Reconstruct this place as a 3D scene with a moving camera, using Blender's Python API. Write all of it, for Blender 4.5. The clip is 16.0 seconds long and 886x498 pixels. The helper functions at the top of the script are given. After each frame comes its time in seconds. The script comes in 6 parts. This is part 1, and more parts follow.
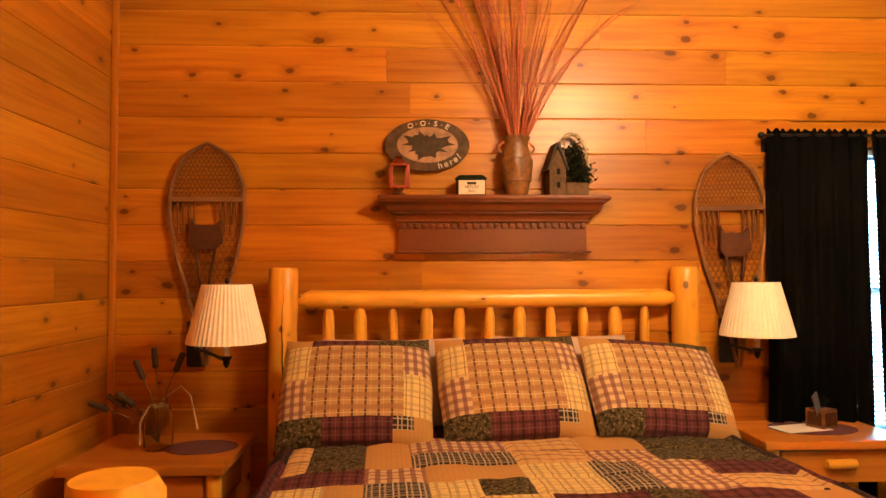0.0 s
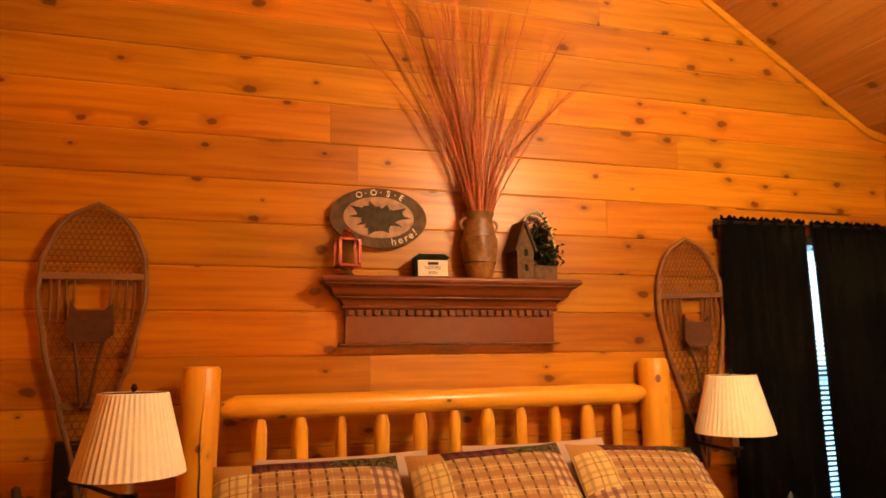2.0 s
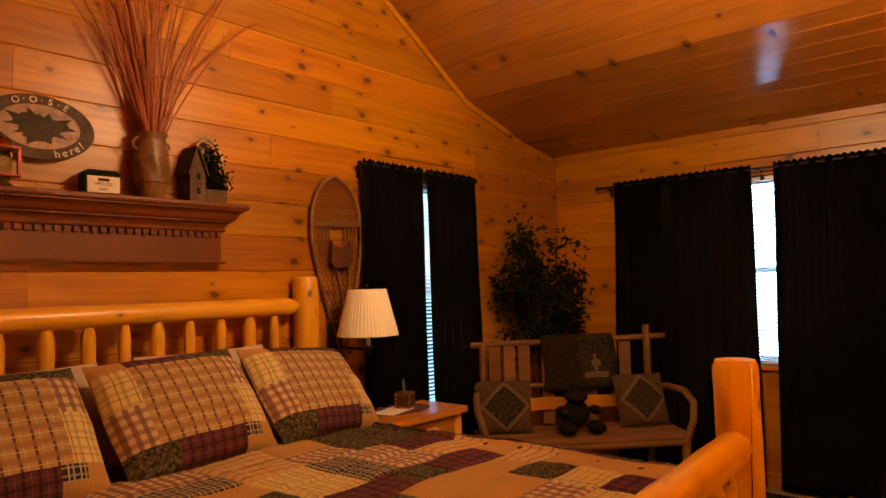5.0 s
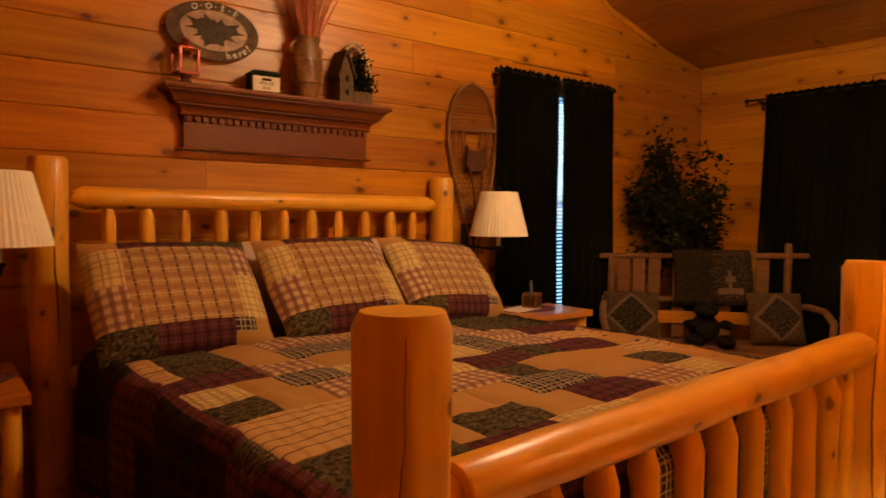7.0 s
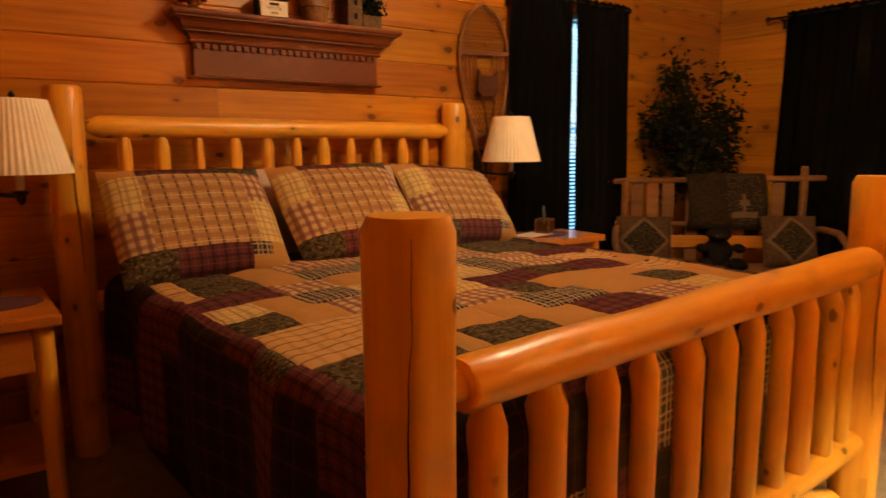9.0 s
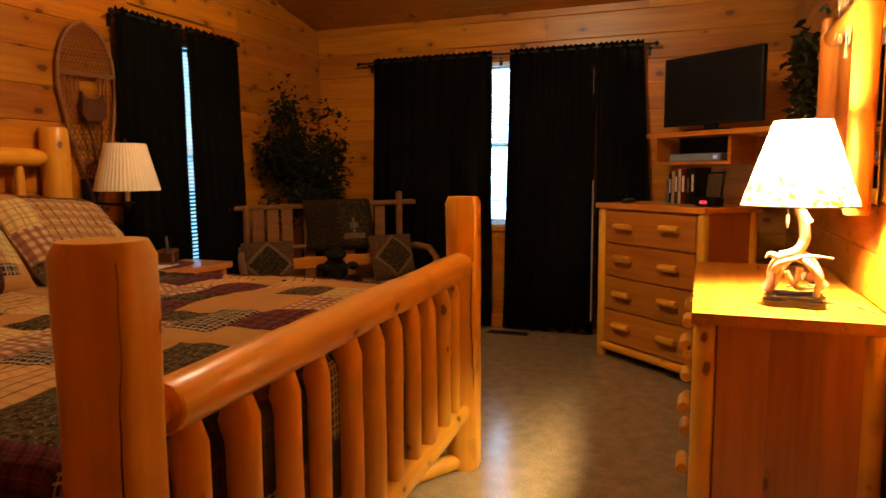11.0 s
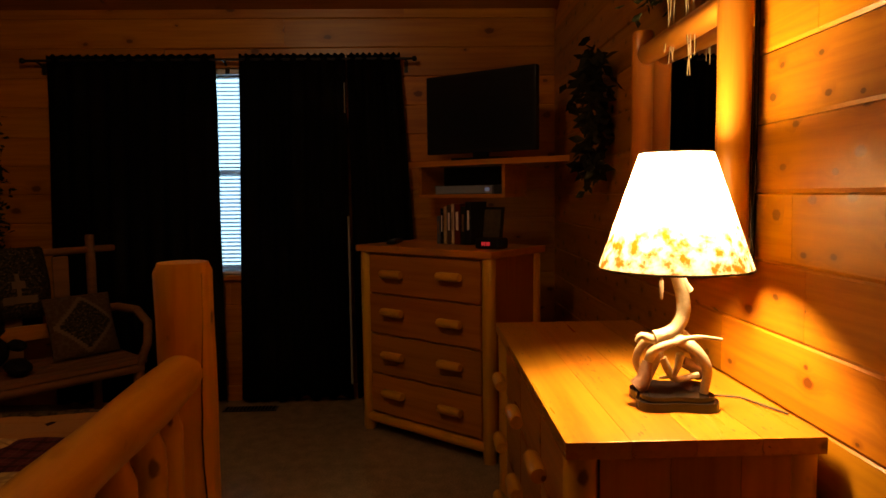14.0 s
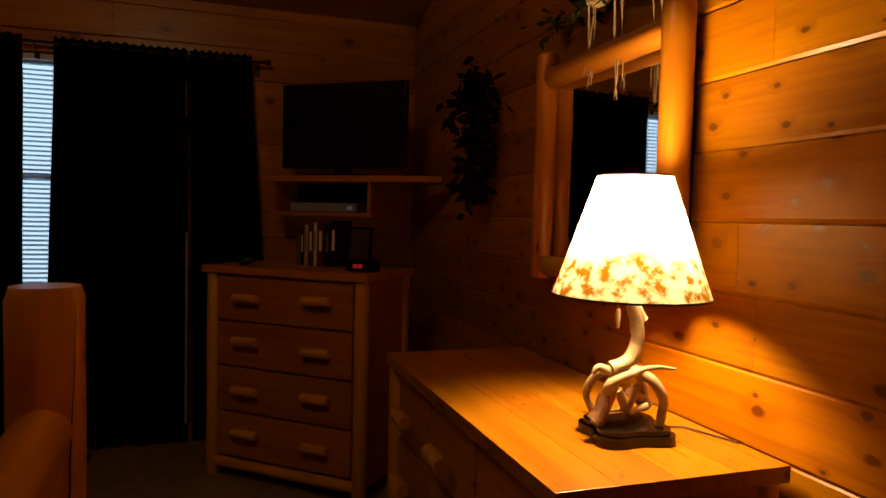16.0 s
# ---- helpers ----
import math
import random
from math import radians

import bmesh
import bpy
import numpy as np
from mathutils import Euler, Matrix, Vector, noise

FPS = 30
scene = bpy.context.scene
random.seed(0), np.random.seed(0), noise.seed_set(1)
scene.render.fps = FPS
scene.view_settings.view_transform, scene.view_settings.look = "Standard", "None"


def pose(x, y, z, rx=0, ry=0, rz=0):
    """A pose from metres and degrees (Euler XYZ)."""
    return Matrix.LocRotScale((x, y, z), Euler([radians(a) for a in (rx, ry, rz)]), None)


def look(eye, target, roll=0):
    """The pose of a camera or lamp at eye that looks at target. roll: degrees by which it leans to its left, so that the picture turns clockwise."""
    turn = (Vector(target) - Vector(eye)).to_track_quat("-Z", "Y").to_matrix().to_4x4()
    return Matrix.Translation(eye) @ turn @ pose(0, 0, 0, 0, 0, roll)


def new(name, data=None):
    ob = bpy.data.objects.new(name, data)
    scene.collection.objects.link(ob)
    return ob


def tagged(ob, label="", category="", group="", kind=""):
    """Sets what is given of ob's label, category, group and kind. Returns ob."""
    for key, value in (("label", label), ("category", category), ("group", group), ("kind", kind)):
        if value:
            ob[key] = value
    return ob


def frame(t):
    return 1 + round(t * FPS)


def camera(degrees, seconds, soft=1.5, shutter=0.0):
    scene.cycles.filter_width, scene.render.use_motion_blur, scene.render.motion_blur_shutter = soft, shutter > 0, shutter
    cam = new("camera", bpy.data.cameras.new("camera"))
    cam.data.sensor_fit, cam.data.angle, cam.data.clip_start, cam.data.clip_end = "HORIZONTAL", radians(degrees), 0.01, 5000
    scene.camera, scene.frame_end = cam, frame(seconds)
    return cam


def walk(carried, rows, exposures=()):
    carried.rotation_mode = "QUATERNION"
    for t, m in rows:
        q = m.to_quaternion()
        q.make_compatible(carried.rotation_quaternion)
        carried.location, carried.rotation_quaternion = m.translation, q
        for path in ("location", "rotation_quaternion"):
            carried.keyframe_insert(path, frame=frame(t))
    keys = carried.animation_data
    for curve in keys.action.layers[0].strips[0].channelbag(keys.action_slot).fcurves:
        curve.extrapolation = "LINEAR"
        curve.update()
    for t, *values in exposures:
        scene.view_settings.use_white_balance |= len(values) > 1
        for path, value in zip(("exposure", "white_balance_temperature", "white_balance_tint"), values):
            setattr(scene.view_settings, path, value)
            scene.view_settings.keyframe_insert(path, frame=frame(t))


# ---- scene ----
cam = camera(66.4, 16.0, shutter=0.3)
PATH = [
    (0, (-0.321, -3.305, 1.423), (-0.24, -1.308, 1.497), -0.2),
    (0.5, (-0.369, -3.146, 1.409), (-0.272, -1.15, 1.484), 0.3),
    (1, (-0.47, -2.947, 1.384), (-0.358, -0.959, 1.579), 0.9),
    (1.5, (-0.662, -2.803, 1.432), (-0.275, -0.861, 1.714), -0.8),
    (2, (-0.81, -2.75, 1.487), (-0.236, -0.858, 1.794), -0.8),
    (2.5, (-0.877, -2.817, 1.521), (-0.073, -1.017, 1.859), 0.0),
    (3, (-0.964, -2.901, 1.497), (0.027, -1.188, 1.79), -0.4),
    (3.5, (-1.038, -2.893, 1.497), (0.16, -1.315, 1.769), 0.1),
    (4, (-1.109, -2.859, 1.473), (0.336, -1.491, 1.665), -2.4),
    (4.2, (-1.138, -2.85, 1.451), (0.37, -1.547, 1.625), -2.5),
    (6.3, (-1.293, -3.06, 1.32), (0.118, -1.643, 1.31), 0.4),
    (6.5, (-1.3, -3.062, 1.303), (0.067, -1.603, 1.264), 0.4),
    (7, (-1.299, -3.054, 1.261), (-0.082, -1.47, 1.155), 0.6),
    (7.5, (-1.283, -3.037, 1.224), (-0.24, -1.341, 1.034), 1.5),
    (8, (-1.271, -3.04, 1.206), (-0.283, -1.318, 0.965), 0.0),
    (8.5, (-1.283, -3.067, 1.204), (-0.264, -1.368, 0.935), -0.5),
    (9, (-1.31, -3.098, 1.223), (-0.143, -1.502, 0.923), -0.3),
    (9.5, (-1.394, -3.093, 1.228), (0.094, -1.789, 0.935), -1.4),
    (10, (-1.495, -3.076, 1.216), (0.18, -2.02, 0.933), -1.7),
    (10.2, (-1.524, -3.085, 1.214), (0.197, -2.105, 0.937), -1.4),
    (12.3, (-1.232, -3.052, 1.246), (0.701, -2.556, 1.107), 0.2),
    (12.5, (-1.161, -3.056, 1.258), (0.766, -2.54, 1.121), 0.8),
    (13, (-1.03, -3.001, 1.26), (0.922, -2.599, 1.096), 0.7),
    (13.5, (-0.839, -2.855, 1.265), (1.155, -2.819, 1.116), -0.2),
    (14, (-0.629, -2.778, 1.284), (1.364, -2.837, 1.124), -0.7),
    (14.5, (-0.531, -2.687, 1.272), (1.44, -3.01, 1.171), 0.0),
    (15, (-0.483, -2.561, 1.275), (1.435, -3.114, 1.149), -0.8),
    (15.5, (-0.448, -2.518, 1.269), (1.443, -3.16, 1.15), 0.6),
    (16, (-0.378, -2.487, 1.271), (1.518, -3.118, 1.179), 1.4),
]
# ---------- exposure of the clip's camera ----------
EXPOSURES = [(0.0, 0.74, 6900, 15), (1.5, 0.64, 7200, 17), (2.5, 0.38, 8000, 25), (3.0, -0.12, 8500, 33), (4.0, -0.20, 8400, 31), (6.5, -0.25, 7700, 22), (10.0, -0.02, 7000, 14), (12.5, -1.46, 7200, 17), (14.0, -2.55, 8200, 27), (16.0, -3.38, 9300, 36)]
walk(cam, [(t, look(eye, target, roll)) for t, eye, target, roll in PATH], EXPOSURES)


# ---------- world and large lights ----------
world = bpy.data.worlds.new("sky")
scene.world = world
world.use_nodes = True
_wn = world.node_tree.nodes
_sky = _wn.new("ShaderNodeTexSky")
_sky.sky_type = "NISHITA"
_sky.sun_disc = False
_sky.sun_elevation, _sky.sun_rotation = radians(35), radians(200)
world.node_tree.links.new(_sky.outputs[0], _wn["Background"].inputs[0])
_wn["Background"].inputs[1].default_value = 0.15


def lamp_point(name, place, power, colour, radius):
    data = bpy.data.lights.new(name, "POINT")
    data.energy, data.color, data.shadow_soft_size = power, colour, radius
    ob = new(name, data)
    ob.location = place
    return ob


WARM = (1.0, 0.76, 0.44)
CHANDELIER = Vector((0.825, -1.93, 2.50))
SHADE_SPOTS = [CHANDELIER + Vector((0.181 * math.cos(radians(a)), 0.181 * math.sin(radians(a)), 0)) for a in (-54, 216, 126, 36)]
for _p in SHADE_SPOTS:
    lamp_point("chandelier_bulb", _p + Vector((0, 0, 0.11)), 33, WARM, 0.04)
TABLE_LAMP = Vector((0.915, -3.36, 0.79))
lamp_point("table_lamp_bulb", TABLE_LAMP + Vector((0, 0, 0.50)), 480, WARM, 0.07)

# ---------- materials ----------


def node_material(name, rough=0.5, metal=0.0):
    m = bpy.data.materials.new(name)
    m.use_nodes = True
    bsdf = m.node_tree.nodes["Principled BSDF"]
    bsdf.inputs["Roughness"].default_value = rough
    bsdf.inputs["Metallic"].default_value = metal
    return m, m.node_tree, bsdf


class Tree:
    """A short way to write node trees."""

    def __init__(self, tree):
        self.t = tree

    def node(self, kind, **values):
        n = self.t.nodes.new(kind)
        for key, value in values.items():
            setattr(n, key, value)
        return n

    def put(self, socket, value):
        if isinstance(value, bpy.types.NodeSocket):
            self.t.links.new(value, socket)
        elif isinstance(value, (tuple, list)) and len(value) == 3 and socket.type == "RGBA":
            socket.default_value = (*value, 1)
        else:
            socket.default_value = value

    def math(self, op, a, b=0.0, c=0.0):
        n = self.node("ShaderNodeMath", operation=op)
        for s, v in zip(n.inputs, (a, b, c)):
            self.put(s, v)
        return n.outputs[0]

    def mix(self, fac, a, b, blend="MIX"):
        n = self.node("ShaderNodeMix", data_type="RGBA", blend_type=blend)
        self.put(n.inputs[0], fac)
        self.put(n.inputs[6], a)
        self.put(n.inputs[7], b)
        return n.outputs[2]

    def vec(self, x, y, z=0.0):
        n = self.node("ShaderNodeCombineXYZ")
        for s, v in zip(n.inputs, (x, y, z)):
            self.put(s, v)
        return n.outputs[0]

    def noise(self, vector, scale, detail=4.0, rough=0.55, out=0):
        n = self.node("ShaderNodeTexNoise")
        self.put(n.inputs["Vector"], vector)
        n.inputs["Scale"].default_value, n.inputs["Detail"].default_value, n.inputs["Roughness"].default_value = scale, detail, rough
        return n.outputs[out]

    def ramp(self, fac, a, b):
        n = self.node("ShaderNodeMapRange", interpolation_type="SMOOTHSTEP")
        self.put(n.inputs[0], fac)
        n.inputs[1].default_value, n.inputs[2].default_value = a, b
        return n.outputs[0]

    def xyz(self, socket):
        n = self.node("ShaderNodeSeparateXYZ")
        self.put(n.inputs[0], socket)
        return n.outputs

    def bump(self, height, strength, distance=0.002):
        n = self.node("ShaderNodeBump")
        n.inputs["Strength"].default_value, n.inputs["Distance"].default_value = strength, distance
        self.put(n.inputs["Height"], height)
        return n.outputs[0]


def wood(name, along, light, dark, rough=0.32, cell=0.135, knot=0.085, share=0.6, tint=0.36, coat=0.22, solid=False, gloss=0.28, worn=0.0):
    """Varnished pine: grain along one axis, ringed knots, each board its own tint."""
    m, tree, bsdf = node_material(name, rough)
    k = Tree(tree)
    pos = k.xyz(k.node("ShaderNodeTexCoord").outputs["Object"])
    rnd = k.node("ShaderNodeObjectInfo").outputs["Random"]
    shift = k.math("MULTIPLY", rnd, 53.0)
    order = {"x": (0, 2, 1), "y": (1, 2, 0), "z": (2, 0, 1)}[along]
    u = k.math("ADD", pos[order[0]], shift)
    v, w = pos[order[1]], pos[order[2]]
    knot_vec = k.vec(k.math("MULTIPLY", u, 0.62 / cell), k.math("MULTIPLY", k.math("ADD", v, shift), 1 / cell), k.math("MULTIPLY", w, 1 / cell))
    vor = k.node("ShaderNodeTexVoronoi", voronoi_dimensions="3D" if solid else "2D")
    k.put(vor.inputs["Vector"], knot_vec)
    vor.inputs["Scale"].default_value = 1.0
    vor.inputs["Randomness"].default_value = 0.95
    near = vor.outputs["Distance"]
    chance = k.xyz(vor.outputs["Color"])
    size = k.math("ADD", k.math("MULTIPLY", chance[1], 1.2), 0.35)
    wob = k.noise(k.vec(k.math("MULTIPLY", u, 30), k.math("MULTIPLY", v, 30), k.math("MULTIPLY", w, 30)), 1.0, 2)
    reach = k.math("ADD", k.math("DIVIDE", near, size), k.math("MULTIPLY", k.math("SUBTRACT", wob, 0.5), knot * 0.9))
    is_knot = k.math("GREATER_THAN", chance[0], 1 - share)
    core = k.math("MULTIPLY", k.math("SUBTRACT", 1.0, k.ramp(reach, knot * 0.55, knot)), is_knot)
    halo = k.math("MULTIPLY", k.math("SUBTRACT", 1.0, k.ramp(reach, knot * 0.7, knot * 3.0)), is_knot)
    swirl = k.math("MULTIPLY", halo, 0.02)
    grain = k.noise(k.vec(k.math("MULTIPLY", u, 2.0), k.math("MULTIPLY", k.math("ADD", v, swirl), 46.0), k.math("MULTIPLY", w, 46.0)), 1.0, 5)
    broad = k.noise(k.vec(k.math("MULTIPLY", u, 0.9), k.math("MULTIPLY", v, 9.0), k.math("MULTIPLY", w, 9.0)), 1.0, 3)
    streak = k.math("ADD", k.math("MULTIPLY", k.ramp(grain, 0.35, 0.75), 0.55), k.math("MULTIPLY", k.ramp(broad, 0.35, 0.7), 0.45))
    col = k.mix(streak, light, dark)
    col = k.mix(k.math("MULTIPLY", halo, 0.35), col, tuple(c * 0.6 for c in dark))
    col = k.mix(k.math("MULTIPLY", core, 0.82), col, (0.072, 0.014, 0.002))
    if worn:
        nick = k.noise(k.vec(k.math("MULTIPLY", u, 26), k.math("MULTIPLY", v, 120), k.math("MULTIPLY", w, 120)), 1.0, 2)
        patch = k.noise(k.vec(k.math("MULTIPLY", u, 4), k.math("MULTIPLY", v, 4), k.math("MULTIPLY", w, 4)), 1.0, 2)
        col = k.mix(k.math("MULTIPLY", k.math("MULTIPLY", k.ramp(nick, 0.62, 0.68), k.ramp(patch, 0.48, 0.62)), worn), col, (0.06, 0.014, 0.003))
    hsv = k.node("ShaderNodeHueSaturation")
    k.put(hsv.inputs["Value"], k.math("ADD", k.math("MULTIPLY", rnd, tint), 1 - tint / 2))
    k.put(hsv.inputs["Hue"], k.math("ADD", k.math("MULTIPLY", k.math("FRACT", k.math("MULTIPLY", rnd, 7.3)), 0.012), 0.495))
    k.put(hsv.inputs["Color"], col)
    k.put(bsdf.inputs["Base Color"], hsv.outputs[0])
    k.put(bsdf.inputs["Roughness"], k.math("ADD", k.math("MULTIPLY", broad, 0.2), rough - 0.1))
    k.put(bsdf.inputs["Normal"], k.bump(k.math("SUBTRACT", grain, k.math("MULTIPLY", core, 0.4)), 0.14, 0.001))
    bsdf.inputs["Coat Weight"].default_value = coat
    bsdf.inputs["Coat Roughness"].default_value = gloss
    bsdf.inputs["Specular IOR Level"].default_value = 0.3
    return m


PINE_L, PINE_D = (0.47, 0.180, 0.014), (0.28, 0.082, 0.006)
M_WALL_X = wood("pine_boards_x", "x", PINE_L, PINE_D, cell=0.15, knot=0.105, share=0.45, tint=0.44, coat=0.14, rough=0.36, gloss=0.32)
M_WALL_NEAR = wood("pine_boards_near", "x", PINE_L, PINE_D, cell=0.095, share=0.72, knot=0.115, tint=0.42, coat=0.08, rough=0.38)
M_WALL_Y = wood("pine_boards_y", "y", PINE_L, PINE_D)
M_WALL_Z = wood("pine_trim", "z", PINE_L, PINE_D, share=0.15)
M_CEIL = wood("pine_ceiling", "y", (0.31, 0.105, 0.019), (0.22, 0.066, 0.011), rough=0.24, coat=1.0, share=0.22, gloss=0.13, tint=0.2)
LOG_L, LOG_D = (0.74, 0.375, 0.040), (0.58, 0.25, 0.022)
M_LOG_X = wood("log_x", "x", LOG_L, LOG_D, rough=0.36, cell=0.085, knot=0.15, share=0.75, solid=True, tint=0.15, coat=0.35, gloss=0.24)
M_LOG_Z = wood("log_z", "z", LOG_L, LOG_D, rough=0.40, cell=0.085, knot=0.14, share=0.7, solid=True, tint=0.15, coat=0.25)
M_FURN_X = wood("furniture_pine_x", "x", (0.52, 0.20, 0.026), (0.35, 0.11, 0.012), solid=True, share=0.3, coat=0.2, rough=0.32)
M_FURN_TOP = wood("worn_pine_top", "x", (0.52, 0.20, 0.022), (0.35, 0.11, 0.010), solid=True, cell=0.11, knot=0.13, share=0.5, coat=0.35, rough=0.30, gloss=0.22, worn=0.8)
M_FURN_Y = wood("furniture_pine_y", "y", (0.52, 0.20, 0.026), (0.35, 0.11, 0.012), solid=True, share=0.3, coat=0.2, rough=0.32)
M_FURN_Z = wood("furniture_pine_z", "z", (0.46, 0.16, 0.022), (0.31, 0.09, 0.010), solid=True, share=0.3)
M_TWIG = wood("peeled_branch", "x", (0.22, 0.10, 0.034), (0.13, 0.052, 0.016), rough=0.6, coat=0.0, solid=True, share=0.2)


def plain(name, colour, rough=0.5, metal=0.0, vary=0.15, scale=40.0, bump=0.1, sheen=0.0, shine=0.5):
    m, tree, bsdf = node_material(name, rough, metal)
    k = Tree(tree)
    pos = k.node("ShaderNodeTexCoord").outputs["Object"]
    fine = k.noise(pos, scale, 4)
    wide = k.noise(pos, scale / 9, 2)
    both = k.math("ADD", k.math("MULTIPLY", fine, 0.6), k.math("MULTIPLY", wide, 0.4))
    k.put(bsdf.inputs["Base Color"], k.mix(k.ramp(both, 0.3, 0.7), tuple(c * (1 - vary) for c in colour), tuple(min(1, c * (1 + vary)) for c in colour)))
    k.put(bsdf.inputs["Normal"], k.bump(fine, bump, 0.001))
    bsdf.inputs["Sheen Weight"].default_value = sheen
    bsdf.inputs["Specular IOR Level"].default_value = shine
    return m


M_CURTAIN = plain("black_curtain_cloth", (0.0022, 0.0023, 0.0020), 0.95, scale=220, bump=0.3, shine=0.02)
M_IRON = plain("black_iron", (0.012, 0.010, 0.009), 0.45, 0.6, scale=80)
M_SHELF = plain("dark_stained_shelf", (0.125, 0.030, 0.006), 0.36, scale=24, vary=0.10, shine=0.3, bump=0.04)
M_SHADE = plain("cream_pleated_fabric", (0.80, 0.72, 0.52), 0.85, scale=160, vary=0.06)
M_FLOOR = plain("speckled_tan_vinyl", (0.28, 0.215, 0.115), 0.19, scale=120, vary=0.28, bump=0.12)
M_WHITE = plain("white_vinyl", (0.80, 0.82, 0.84), 0.4, vary=0.03)
M_BLACK = plain("black_plastic", (0.008, 0.008, 0.009), 0.25, vary=0.1)
M_DARKWOOD = plain("black_lacquer", (0.008, 0.005, 0.004), 0.25, scale=20, shine=0.3)
M_BRASS = plain("dark_brass", (0.35, 0.20, 0.08), 0.35, 0.9)
M_CHROME = plain("brushed_nickel", (0.60, 0.57, 0.52), 0.22, 1.0, vary=0.05)

# ---------- mesh helpers ----------


def part(name, bm, material, parent=None, label="", smooth=False):
    mesh = bpy.data.meshes.new(name)
    if smooth:
        for f in bm.faces:
            f.smooth = True
    bm.to_mesh(mesh)
    bm.free()
    for mm in (material if isinstance(material, (list, tuple)) else [material]):
        mesh.materials.append(mm)
    if smooth:
        mesh.set_sharp_from_angle(angle=radians(38))
    ob = new(name, mesh)
    if parent is not None:
        ob.parent = parent
    if label:
        ob["label"] = label
    return ob


def thing(name, label, category, m=None, group="", kind=""):
    ob = new(name)
    ob.empty_display_size = 0.1
    if m is not None:
        ob.matrix_basis = m
    return tagged(ob, label, category, group, kind)


def box(x0, x1, y0, y1, z0, z1, bevel=0.0, bm=None, seg=2):
    out = bm or bmesh.new()
    made = bmesh.ops.create_cube(out, size=1.0)["verts"]
    for v in made:
        v.co = Vector((x0 + (v.co.x + 0.5) * (x1 - x0), y0 + (v.co.y + 0.5) * (y1 - y0), z0 + (v.co.z + 0.5) * (z1 - z0)))
    if bevel:
        edges = {e for v in made for e in v.link_edges}
        bmesh.ops.bevel(out, geom=list(edges), offset=bevel, segments=seg, affect="EDGES", profile=0.6)
    return out


def tube(points, radii, sides=12, bm=None, cap=True, wobble=0.0, seed=0):
    """A tube along points; radii one number or one for each point."""
    out = bm or bmesh.new()
    pts = [Vector(p) for p in points]
    if not isinstance(radii, (list, tuple)):
        radii = [radii] * len(pts)
    rings = []
    ref = None
    for i, p in enumerate(pts):
        d = (pts[min(i + 1, len(pts) - 1)] - pts[max(i - 1, 0)]).normalized()
        if ref is None:
            ref = d.orthogonal().normalized()
        ref = (ref - d * ref.dot(d)).normalized()
        side = d.cross(ref)
        ring = []
        for j in range(sides):
            a = 2 * math.pi * j / sides
            r = radii[i]
            if wobble:
                r *= 1 + wobble * noise.noise(Vector((math.cos(a) * 1.3 + seed * 3.1, math.sin(a) * 1.3, i * 0.45 + seed)))
            ring.append(out.verts.new(p + (ref * math.cos(a) + side * math.sin(a)) * r))
        rings.append(ring)
    for a, b in zip(rings, rings[1:]):
        for j in range(sides):
            out.faces.new((a[j], a[(j + 1) % sides], b[(j + 1) % sides], b[j]))
    if cap:
        out.faces.new(list(reversed(rings[0])))
        out.faces.new(rings[-1])
    return out


def log(p0, p1, r, taper0=0.0, taper1=0.0, sides=18, wob=0.07, seed=1, steps=9, end=0.5, bow=0.0, r1=None):
    """A peeled log from p0 to p1; taper: length over which an end is cut down to a cone of end * r."""
    p0, p1 = Vector(p0), Vector(p1)
    d = p1 - p0
    n = d.length
    cut = [0.0] + ([taper0] if taper0 else [0.012])
    cut += [cut[-1] + (n - cut[-1] - (taper1 or 0.012)) * i / steps for i in range(1, steps + 1)] + [n]
    rad = []
    for i, s in enumerate(cut):
        k = 1.0
        if i == 0:
            k = end if taper0 else 0.86
        if i == len(cut) - 1:
            k = end if taper1 else 0.86
        rad.append((r + ((r1 or r) - r) * s / n) * k * (1 + 0.05 * noise.noise(Vector((seed * 7.7, s * 4, 0)))))
    side = d.orthogonal().normalized()
    pts = [p0 + d * (s / n) + side * bow * math.sin(math.pi * s / n) for s in cut]
    return tube(pts, rad, sides, wobble=wob, seed=seed)


def lathe(profile, sides=28, centre=(0, 0, 0), bm=None, closed_ends=True):
    out = bm or bmesh.new()
    c = Vector(centre)
    rings = [[out.verts.new(c + Vector((r * math.cos(2 * math.pi * j / sides), r * math.sin(2 * math.pi * j / sides), z))) for j in range(sides)] for r, z in profile]
    for a, b in zip(rings, rings[1:]):
        for j in range(sides):
            out.faces.new((a[j], a[(j + 1) % sides], b[(j + 1) % sides], b[j]))
    if closed_ends:
        out.faces.new(list(reversed(rings[0])))
        out.faces.new(rings[-1])
    return out


def prism(outline, y0, y1, bm=None):
    """Extrude an outline of (x, z) from y0 to y1."""
    out = bm or bmesh.new()
    a = [out.verts.new((x, y0, z)) for x, z in outline]
    b = [out.verts.new((x, y1, z)) for x, z in outline]
    n = len(a)
    out.faces.new(a)
    out.faces.new(list(reversed(b)))
    for i in range(n):
        out.faces.new((a[i], b[i], b[(i + 1) % n], a[(i + 1) % n]))
    bmesh.ops.recalc_face_normals(out, faces=out.faces)
    return out


# ---------- the plan ----------
WEST, EAST, NORTH, SOUTH = -1.78, 3.62, 0.0, -3.61
PITCH, JOINT = 0.1765, 1.662
CEILING = [(WEST, 3.84), (0.62, 3.84), (2.45, 2.68), (3.0, 2.525), (EAST + 0.03, 2.415)]


